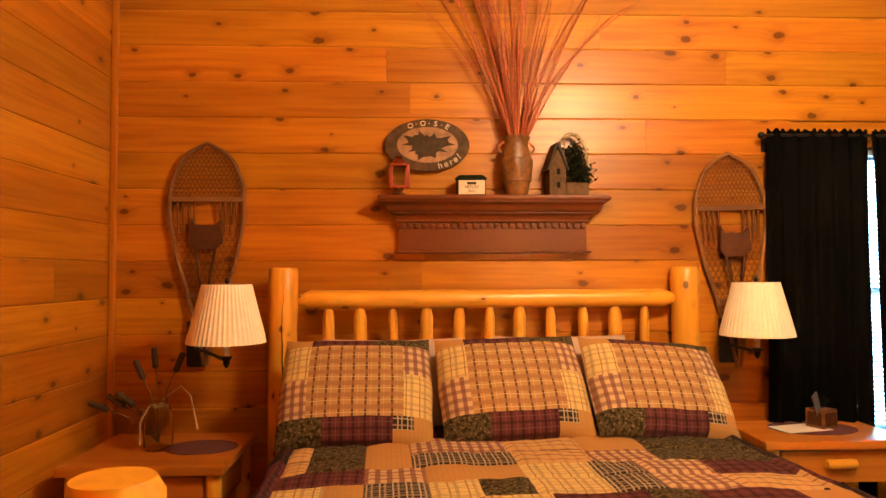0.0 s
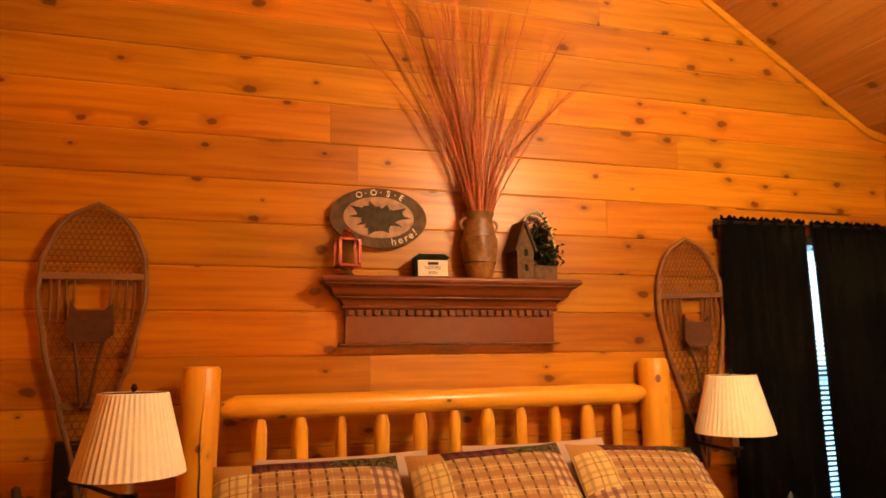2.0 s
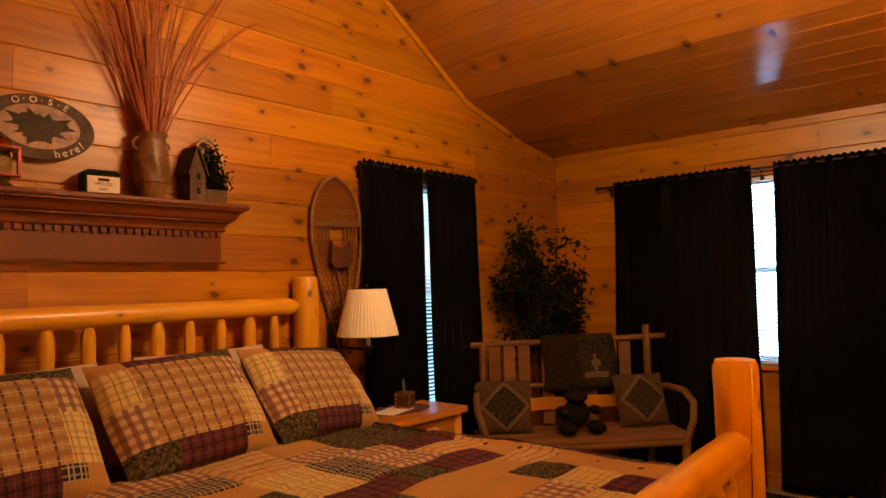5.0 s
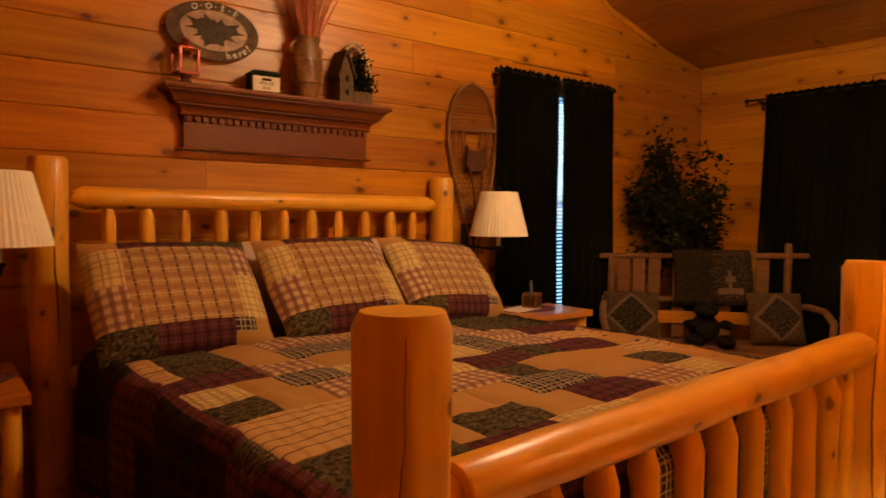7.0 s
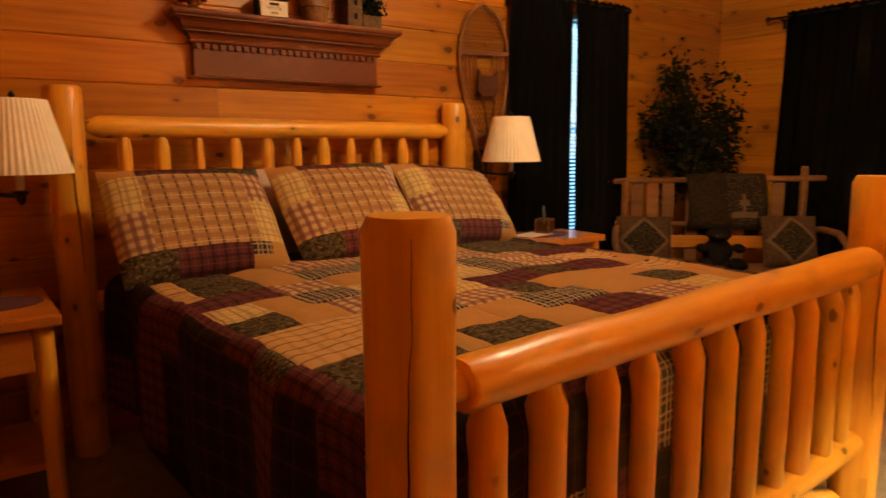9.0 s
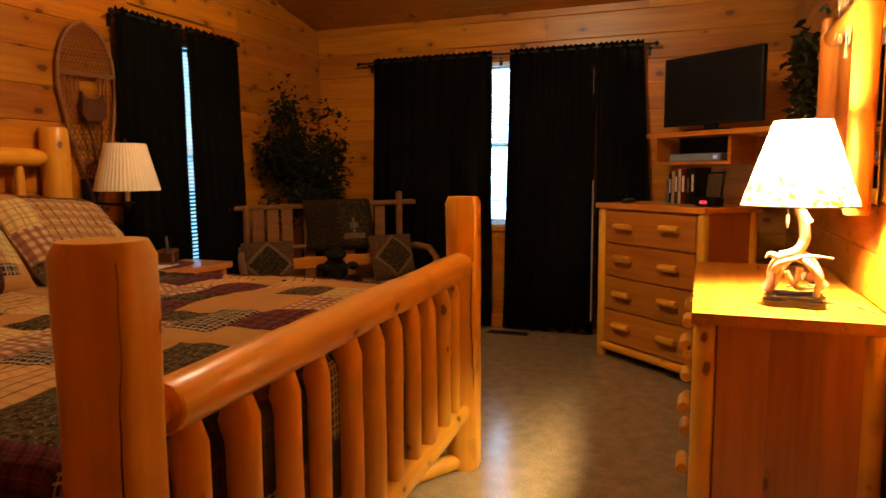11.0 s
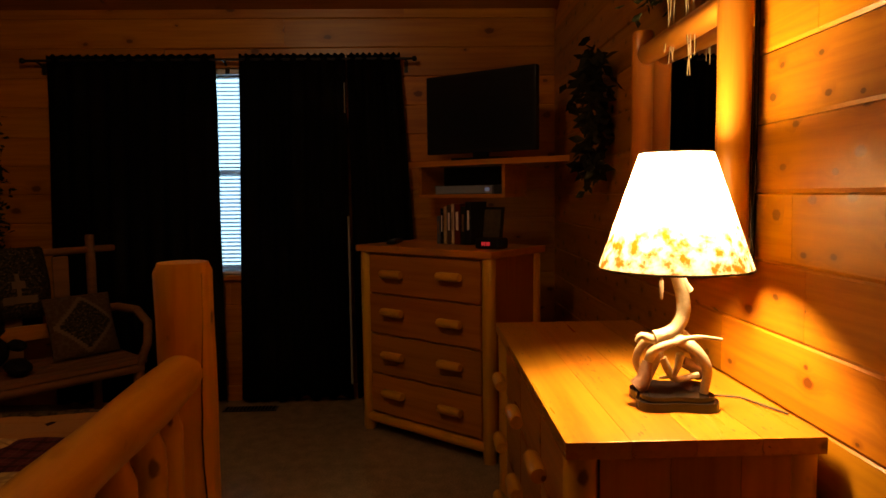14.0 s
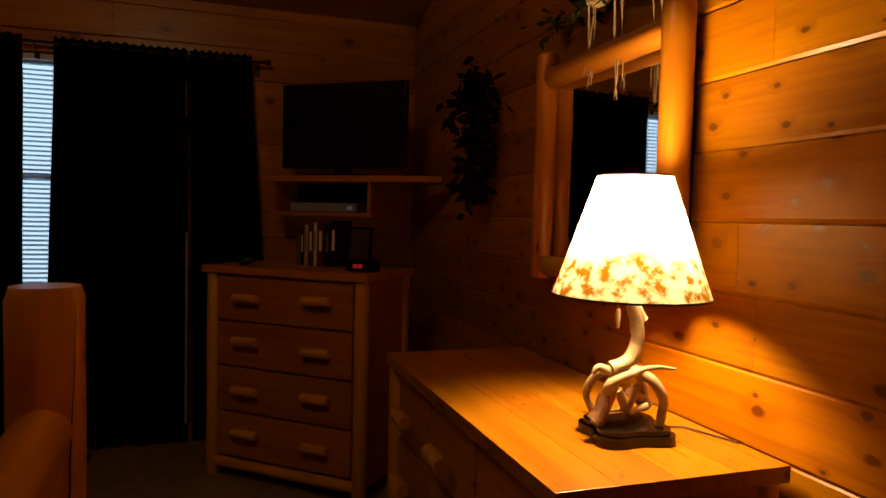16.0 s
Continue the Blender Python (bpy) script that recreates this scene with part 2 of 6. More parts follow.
def ceiling_z(x):
    for (x0, z0), (x1, z1) in zip(CEILING, CEILING[1:]):
        if x <= x1:
            return z0 + (z1 - z0) * (x - x0) / (x1 - x0)
    return CEILING[-1][1]


WINDOW_A = (1.56, 2.30, 0.60, 2.05)
WINDOW_B = (-1.98, -1.22, 0.80, 2.07)


# ---------- cloth and small materials ----------


def cloth(name, base, lines, period=0.06, rough=0.95, weave=0.5, mottled=None, across=None, speck=None):
    """Woven cloth on UV metres; lines: (offset, width, colour) bands in both ways."""
    m, tree, bsdf = node_material(name, rough)
    k = Tree(tree)
    uv = k.xyz(k.node("ShaderNodeTexCoord").outputs["UV"])
    wob = k.noise(k.vec(k.math("MULTIPLY", uv[0], 9), k.math("MULTIPLY", uv[1], 9)), 1.0, 2)
    col = base
    if mottled:
        spots = k.noise(k.vec(uv[0], uv[1]), 55, 3)
        col = k.mix(k.ramp(spots, 0.47, 0.56), base, mottled)
        if speck:
            col = k.mix(k.ramp(k.noise(k.vec(k.math("ADD", uv[0], 3.1), uv[1]), 85, 2), 0.58, 0.64), col, speck)
    for axis in (0, 1):
        run = k.math("FRACT", k.math("ADD", k.math("DIVIDE", uv[axis], period), k.math("MULTIPLY", wob, 0.12)))
        for at, wide, colour in (across if axis and across is not None else lines):
            off = k.math("ABSOLUTE", k.math("SUBTRACT", run, at))
            hit = k.math("SUBTRACT", 1.0, k.ramp(off, wide * 0.4, wide * 0.6))
            col = k.mix(k.math("MULTIPLY", hit, weave if axis else min(1.0, weave + 0.2)), col, colour)
    fine = k.noise(k.vec(uv[0], uv[1]), 900, 2)
    col = k.mix(k.math("MULTIPLY", fine, 0.35), col, tuple(c * 0.45 for c in (base if isinstance(base, tuple) else (0.2, 0.2, 0.2))))
    k.put(bsdf.inputs["Base Color"], col)
    wrinkle = k.noise(k.vec(uv[0], uv[1]), 22, 3)
    k.put(bsdf.inputs["Normal"], k.bump(k.math("ADD", k.math("MULTIPLY", wrinkle, 3.0), fine), 0.45, 0.003))
    bsdf.inputs["Specular IOR Level"].default_value = 0.08
    return m


TAN, CREAM, WINE, OLIVE, BROWN = (0.45, 0.245, 0.078), (0.63, 0.46, 0.18), (0.105, 0.028, 0.032), (0.085, 0.066, 0.032), (0.16, 0.075, 0.04)
C_TAN = cloth("tan_cotton", TAN, [(0.5, 0.12, (0.34, 0.175, 0.055))], 0.018, weave=0.35)
C_PLAID = cloth("tan_wine_plaid", (0.41, 0.24, 0.088), [(0.25, 0.17, (0.055, 0.020, 0.015)), (0.62, 0.06, (0.52, 0.38, 0.22))], 0.052, weave=0.7, across=[(0.25, 0.05, (0.66, 0.52, 0.33)), (0.7, 0.40, (0.28, 0.135, 0.07))])
C_CREAM = cloth("cream_plaid", CREAM, [(0.3, 0.09, BROWN), (0.7, 0.20, (0.34, 0.24, 0.11))], 0.058, weave=0.55)
C_WINE = cloth("wine_plaid", WINE, [(0.3, 0.2, (0.025, 0.012, 0.014)), (0.8, 0.06, (0.16, 0.09, 0.06))], 0.045, weave=0.6)
C_OLIVE = cloth("dark_olive_floral", OLIVE, [], 0.05, mottled=(0.026, 0.020, 0.011), speck=(0.20, 0.14, 0.07))
C_CHECK = cloth("wine_cream_check", (0.56, 0.38, 0.20), [(0.25, 0.46, (0.15, 0.046, 0.044))], 0.038, weave=0.6)
C_DARK = cloth("black_cream_plaid", (0.035, 0.026, 0.020), [(0.3, 0.12, (0.58, 0.48, 0.31)), (0.7, 0.16, (0.40, 0.30, 0.18))], 0.040, weave=0.6)
C_STRIPE = cloth("striped_tan", (0.54, 0.33, 0.13), [(0.5, 0.3, (0.46, 0.26, 0.10))], 0.046, weave=0.75, across=[(0.5, 0.15, (0.06, 0.022, 0.016))])
# Near-black plaid: the shade on the quilt's hanging sides, put into the cloth colour.
C_SHADED_PLAID = cloth("shade_darkened_plaid", (0.022, 0.013, 0.010), [(0.3, 0.08, (0.085, 0.030, 0.024)), (0.75, 0.16, (0.012, 0.008, 0.008))], 0.07, weave=0.5)
QUILT_CLOTHS = [C_TAN, C_PLAID, C_CREAM, C_WINE, C_OLIVE, C_CHECK, C_DARK, C_STRIPE, C_SHADED_PLAID]
C_SHEET = cloth("pale_pink_pillowcase", (0.55, 0.40, 0.30), [], 0.05)
C_THROW = cloth("dark_green_brown_tapestry", (0.030, 0.019, 0.009), [], 0.05, mottled=(0.012, 0.010, 0.006))
C_CUSHION = cloth("brown_tapestry", (0.075, 0.040, 0.018), [(0.5, 0.2, (0.09, 0.05, 0.03))], 0.07, mottled=(0.10, 0.065, 0.035), weave=0.3)
C_CUSHION_DARK = cloth("dark_tapestry", (0.016, 0.014, 0.009), [], 0.05, mottled=(0.045, 0.030, 0.016), speck=(0.14, 0.09, 0.045))
C_CUSHION_PALE = cloth("pale_tapestry_band", (0.15, 0.10, 0.055), [], 0.05)


def glass(name, colour=(1, 1, 1), rough=0.02, ior=1.45):
    m, tree, bsdf = node_material(name, rough)
    bsdf.inputs["Base Color"].default_value = (*colour, 1)
    bsdf.inputs["Transmission Weight"].default_value = 1.0
    bsdf.inputs["IOR"].default_value = ior
    return m


M_GLASS = glass("window_glass", (0.96, 0.98, 1.0), ior=1.02)
M_JAR = glass("greenish_jar_glass", (0.90, 0.92, 0.70), 0.12, 1.12)
M_MIRROR = plain("mirror_silver", (0.9, 0.9, 0.9), 0.02, 1.0, vary=0.0, bump=0.0)
M_BLACK.node_tree.nodes["Principled BSDF"].inputs["Specular IOR Level"].default_value = 0.08
M_SCREEN = plain("dark_screen", (0.004, 0.004, 0.005), 0.12, vary=0.0, bump=0.0)
M_SCREEN.node_tree.nodes["Principled BSDF"].inputs["Specular IOR Level"].default_value = 0.04
M_LEAF = plain("dark_green_leaf", (0.011, 0.015, 0.006), 0.7, scale=60, vary=0.5, shine=0.06)
M_BARK = plain("grey_brown_bark", (0.10, 0.065, 0.04), 0.85, scale=60, vary=0.4, bump=0.6)
M_TWIGRED = plain("red_dried_twig", (0.32, 0.078, 0.026), 0.6, scale=60, vary=0.35)
M_CLAY = plain("brown_stoneware", (0.17, 0.070, 0.018), 0.42, scale=45, vary=0.5, bump=0.9, shine=0.4)
M_ANTLER = plain("antler_bone", (0.62, 0.47, 0.26), 0.45, scale=35, vary=0.3, bump=0.3)
M_ANTLER_DARK = plain("antler_burr", (0.20, 0.10, 0.045), 0.7, scale=70, vary=0.4, bump=0.6)
M_RAWHIDE = plain("rawhide_lacing", (0.17, 0.062, 0.018), 0.7, scale=60, vary=0.25, shine=0.1)
M_LEATHER = plain("brown_leather", (0.070, 0.025, 0.010), 0.6, scale=50, vary=0.3, shine=0.15)
M_RED = plain("red_copper_paint", (0.20, 0.030, 0.012), 0.25, 0.6)
M_SIGN = plain("painted_sign_tan", (0.27, 0.14, 0.058), 0.5, scale=26, vary=0.45)
M_SIGN_DARK = plain("painted_sign_brown", (0.045, 0.030, 0.016), 0.6, scale=40, vary=0.4, shine=0.15)
M_RIM = plain("painted_olive_brown", (0.070, 0.038, 0.014), 0.6, scale=30, vary=0.4, shine=0.2)
M_DRYLEAF = plain("blackened_dry_leaf", (0.007, 0.006, 0.003), 0.8, vary=0.4, shine=0.03)
M_IVORY = plain("ivory_paint", (0.62, 0.52, 0.36), 0.5, scale=50, vary=0.1)
M_PAPER = plain("white_paper", (0.75, 0.70, 0.62), 0.8, vary=0.05)
M_GREYWOOD = plain("weathered_grey_wood", (0.13, 0.085, 0.05), 0.8, scale=45, vary=0.4, bump=0.5)
M_RAFFIA = plain("dry_raffia", (0.42, 0.32, 0.16), 0.8, vary=0.3)
M_OLDWOOD = plain("aged_brown_wood", (0.085, 0.046, 0.020), 0.8, scale=45, vary=0.4, bump=0.5, shine=0.2)
M_FUR = plain("black_plush", (0.012, 0.010, 0.009), 0.95, scale=120, vary=0.5, bump=0.9, shine=0.05)
M_SWITCH = plain("brass_switch_plate", (0.34, 0.26, 0.13), 0.4, 0.6)
M_GREY = plain("grey_plastic", (0.10, 0.11, 0.13), 0.4)
M_SILVER = plain("silver_blue_plastic", (0.30, 0.36, 0.44), 0.35, 0.3, vary=0.05)
M_LINER = plain("pale_curtain_liner", (0.30, 0.29, 0.26), 0.9, scale=200)
M_MAT = plain("maroon_place_mat", (0.10, 0.03, 0.03), 0.9, scale=200)


def glowing(name, colour, strength):
    m, tree, bsdf = node_material(name, 0.4)
    bsdf.inputs["Base Color"].default_value = (*colour, 1)
    bsdf.inputs["Emission Color"].default_value = (*colour, 1)
    bsdf.inputs["Emission Strength"].default_value = strength
    return m


M_DIGIT = glowing("red_clock_digits", (1.0, 0.05, 0.08), 2.5)
M_LED = glowing("blue_standby_light", (0.3, 0.5, 1.0), 0.6)
M_FROST = glowing("lit_frosted_glass", (1.0, 0.80, 0.55), 6.0)


def parchment():
    """A lamp shade that lets its bulb's light through, mottled at the lower rim."""
    m = bpy.data.materials.new("mottled_parchment")
    m.use_nodes = True
    tree = m.node_tree
    tree.nodes.clear()
    k = Tree(tree)
    pos = k.node("ShaderNodeTexCoord").outputs["Object"]
    z = k.xyz(pos)[2]
    spots = k.noise(pos, 38, 4)
    wide = k.noise(pos, 11, 3)
    edge = k.math("ADD", z, k.math("MULTIPLY", k.math("SUBTRACT", wide, 0.5), 0.10))
    low = k.math("SUBTRACT", 1.0, k.ramp(edge, 0.395, 0.465))
    col = k.mix(k.math("MULTIPLY", low, k.math("ADD", k.math("MULTIPLY", k.ramp(spots, 0.36, 0.64), 0.25), 0.75)), (0.97, 0.88, 0.64), (0.065, 0.030, 0.0022))
    a = k.node("ShaderNodeBsdfTranslucent")
    b = k.node("ShaderNodeBsdfDiffuse")
    mixer = k.node("ShaderNodeMixShader")
    out = k.node("ShaderNodeOutputMaterial")
    k.put(a.inputs[0], col)
    k.put(b.inputs[0], col)
    mixer.inputs[0].default_value = 0.06
    tree.links.new(a.outputs[0], mixer.inputs[1])
    tree.links.new(b.outputs[0], mixer.inputs[2])
    tree.links.new(mixer.outputs[0], out.inputs[0])
    return m


M_PARCHMENT = parchment()


def slat_vinyl():
    """Thin white vinyl that daylight shines through."""
    m = bpy.data.materials.new("thin_white_vinyl")
    m.use_nodes = True
    tree = m.node_tree
    k = Tree(tree)
    thin = k.node("ShaderNodeBsdfTranslucent")
    thin.inputs[0].default_value = (0.66, 0.78, 0.84, 1)
    bsdf = tree.nodes["Principled BSDF"]
    bsdf.inputs["Base Color"].default_value = (0.80, 0.82, 0.84, 1)
    mixer = k.node("ShaderNodeMixShader")
    mixer.inputs[0].default_value = 0.82
    tree.links.new(bsdf.outputs[0], mixer.inputs[1])
    tree.links.new(thin.outputs[0], mixer.inputs[2])
    tree.links.new(mixer.outputs[0], tree.nodes["Material Output"].inputs[0])
    return m


M_SLAT = slat_vinyl()
M_DAYLIGHT = glowing("daylight_backdrop", (0.30, 0.68, 1.0), 13.0)


def sheet(name, nu, nv, place, materials, parent=None, pick=None, thick=0.0, label="", uv=None):
    """A cloth of nu x nv cells; place(i, j) gives a point, pick(i, j) its material, uv(i, j) its metres along the cloth."""
    verts = [place(i, j) for j in range(nv + 1) for i in range(nu + 1)]
    faces = [(j * (nu + 1) + i, j * (nu + 1) + i + 1, (j + 1) * (nu + 1) + i + 1, (j + 1) * (nu + 1) + i) for j in range(nv) for i in range(nu)]
    mesh = bpy.data.meshes.new(name)
    mesh.from_pydata(verts, [], faces)
    for m in materials:
        mesh.materials.append(m)
    layer = mesh.uv_layers.new(name="metres")
    for f, poly in enumerate(mesh.polygons):
        i, j = f % nu, f // nu
        poly.use_smooth = True
        if pick:
            poly.material_index = pick(i, j)
        for loop, (a, b) in zip(poly.loop_indices, ((i, j), (i + 1, j), (i + 1, j + 1), (i, j + 1))):
            layer.data[loop].uv = uv(a, b)
    ob = new(name, mesh)
    if parent is not None:
        ob.parent = parent
    if thick:
        mod = ob.modifiers.new("thickness", "SOLIDIFY")
        mod.thickness, mod.offset = thick, 0.0
    if label:
        ob["label"] = label
    return ob


def leaves(bm, centre, count, size, spread, rng, droop=0.4):
    """Small folded leaves scattered about a centre."""
    for _ in range(count):
        p = Vector(centre) + Vector((rng.gauss(0, spread[0]), rng.gauss(0, spread[1]), rng.gauss(0, spread[2])))
        d = Vector((rng.uniform(-1, 1), rng.uniform(-1, 1), rng.uniform(-1, 0.5) - droop * 0.3)).normalized()
        s = d.orthogonal().normalized()
        s.rotate(Matrix.Rotation(rng.uniform(0, 6.28), 3, d))
        n = d.cross(s)
        k = size * rng.uniform(0.6, 1.3)
        a, b, c = bm.verts.new(p), bm.verts.new(p + d * k * 0.5 + s * k * 0.24 + n * k * 0.06), bm.verts.new(p + d * k)
        e = bm.verts.new(p + d * k * 0.5 - s * k * 0.24 + n * k * 0.06)
        bm.faces.new((a, b, c))
        bm.faces.new((a, c, e))


def words(text, size, material, parent, m, depth=0.001):
    curve = bpy.data.curves.new("lettering", "FONT")
    curve.body, curve.size, curve.extrude, curve.align_x, curve.align_y = text, size, depth, "CENTER", "CENTER"
    curve.materials.append(material)
    ob = new("lettering", curve)
    ob.parent = parent
    ob.matrix_basis = m
    return ob

# ---------- bed ----------
BED = pose(0.042, -0.11, 0, 0, 0, 3.0)
LENGTH, HALF = 2.118, 0.922


def crack(x, y, z0, z1, r, angle, seed):
    """A drying check that runs down a log: a narrow dark slit."""
    bm = bmesh.new()
    a = math.radians(angle)
    left, right = [], []
    for i in range(31):
        z = z0 + (z1 - z0) * i / 30
        da = 0.26 * noise.noise(Vector((seed, z * 2.2, 0))) + 0.05 * noise.noise(Vector((seed, z * 14, 3)))
        w = 0.024 * (0.25 + math.sin(math.pi * min(1, i / 28 + 0.07)))
        rr = r * 1.045
        left.append(bm.verts.new((x + rr * math.cos(a + da - w), y + rr * math.sin(a + da - w), z)))
        right.append(bm.verts.new((x + rr * math.cos(a + da + w), y + rr * math.sin(a + da + w), z)))
    for i in range(30):
        bm.faces.new((left[i], right[i], right[i + 1], left[i + 1]))
    return bm


def hewn(bm, axis, angle, reach):
    """Plane one face of an upright log flat."""
    n = Vector((math.cos(radians(angle)), math.sin(radians(angle)), 0))
    for v in bm.verts:
        over = (v.co - axis).dot(n) - reach
        if over > 0:
            v.co -= n * over


def build_bed():
    bed = thing("log_bed", "peeled pine log bed with spindle headboard and footboard", "bed", BED)
    for x, s in ((-0.972, 2), (0.945, 4)):
        part("headboard_post", log((x, 0, 0), (x, 0, 1.455), 0.066, seed=s, sides=22), M_LOG_Z, bed, smooth=True)
    for sx in (-1, 1):
        post = log((sx * HALF, -LENGTH, 0), (sx * HALF, -LENGTH, 1.124), 0.072, seed=6 + sx, sides=36, taper1=0.022, end=0.84, wob=0.07)
        for a, k in ((205, 0.86), (268, 0.91), (325, 0.93), (95, 0.9)):
            hewn(post, Vector((sx * HALF, -LENGTH, 0)), a, 0.072 * k)
        part("footboard_post", post, M_LOG_Z, bed, smooth=True)
        part("side_rail", log((sx * 0.852, -0.05, 0.36), (sx * 0.852, -LENGTH + 0.03, 0.36), 0.044, seed=9 + sx), M_LOG_X, bed, smooth=True)
    part("crack", crack(-HALF, -LENGTH, 0.05, 1.098, 0.069, 232, 2), M_DARKWOOD, bed, "dark drying crack")
    part("crack", crack(HALF, -LENGTH, 0.35, 1.10, 0.0675, 228, 5), M_DARKWOOD, bed, "dark drying crack")
    part("crack", crack(-0.972, 0, 0.75, 1.44, 0.066, 280, 8), M_DARKWOOD, bed, "dark drying crack")
    part("headboard_rail", log((-0.90, 0.0, 1.305), (0.885, 0.0, 1.305), 0.044, 0.05, 0.05, seed=21, steps=14, wob=0.1), M_LOG_X, bed, smooth=True)
    part("headboard_lower_rail", log((-0.92, 0.0, 0.62), (0.90, 0.0, 0.62), 0.042, seed=23), M_LOG_X, bed, smooth=True)
    part("footboard_rail", log((-HALF + 0.094, -LENGTH, 0.842), (HALF - 0.04, -LENGTH, 0.85), 0.046, 0.004, 0.03, seed=25, steps=16, end=0.96, wob=0.10, r1=0.056), M_LOG_X, bed, smooth=True)
    part("rail_tenon", tube([(-HALF + 0.03, -LENGTH, 0.842), (-HALF + 0.11, -LENGTH, 0.842)], 0.026, 14), M_LOG_X, bed, smooth=True)
    part("footboard_lower_rail", log((-HALF + 0.03, -LENGTH, 0.25), (HALF - 0.03, -LENGTH, 0.25), 0.044, 0.03, 0.03, seed=27, steps=14, wob=0.1), M_LOG_X, bed, smooth=True)
    for i in range(11):
        x = -0.765 + 1.50 * i / 10 + 0.008 * math.sin(i * 5.1)
        part("headboard_spindle", log((x, 0, 0.63), (x, 0, 1.285), 0.027 + 0.004 * math.sin(i * 2.3), 0.04, 0.06, seed=40 + i, sides=11, steps=5, wob=0.12, bow=0.006 * math.sin(i)), M_LOG_Z, bed, smooth=True)
        x = -0.765 + 1.53 * i / 10 + 0.008 * math.sin(i * 3.7)
        part("footboard_spindle", log((x, -LENGTH, 0.265), (x, -LENGTH, 0.815), 0.036 + 0.004 * math.sin(i * 1.7), 0.03, 0.06, seed=60 + i, sides=13, steps=6, wob=0.06, bow=0.002 * math.sin(i * 2.1)), M_LOG_Z, bed, smooth=True)
    part("support_leg", log((0.66, -LENGTH + 0.16, 0.035), (0.88, -LENGTH + 0.02, 0.035), 0.034, seed=33, steps=3), M_LOG_X, bed, "short pine log brace on the floor", smooth=True)
    tagged(part("mattress", box(-0.80, 0.80, -1.99, -0.08, 0.30, 0.705, 0.06, seg=3), M_PAPER, smooth=True), "pale mattress under a patchwork quilt", "mattress").matrix_basis = BED
    tagged(part("box_base", box(-0.79, 0.79, -1.98, -0.08, 0.0, 0.296, 0.01), M_DARKWOOD), "dark box spring base inside the log bed", "bed base").matrix_basis = BED


QUILT_ROWS = [
    (5, "S3 D3 W8 O9 T4 D4 K6 W6"),
    (6, "S2 O5 T4 K9 S7 T6 O10"),
    (4, "S2 O5 T4 D9 S7 K6 O10"),
    (4, "W7 K5 T8 C6 D4 K6 W7"),
    (4, "C4 T3 D5 C4 O4 C6 D4 K6 S7"),
    (4, "O4 T4 K8 C5 W7 O4 W8 T3"),
    (4, "S9 D6 K6 O4 T9 T4 S5"),
    (4, "S9 T6 T4 D7 T8 O5 T4"),
    (4, "O8 T2 O6 T5 W7 K6 C5 T4"),
    (4, "O8 W7 C8 T5 C6 W5 T4"),
]


def patch_widths(plan):
    """Cloth letter and width in cells, from a row of the quilt's plan."""
    return [(word[0], int(word[1:])) for word in plan.split()]


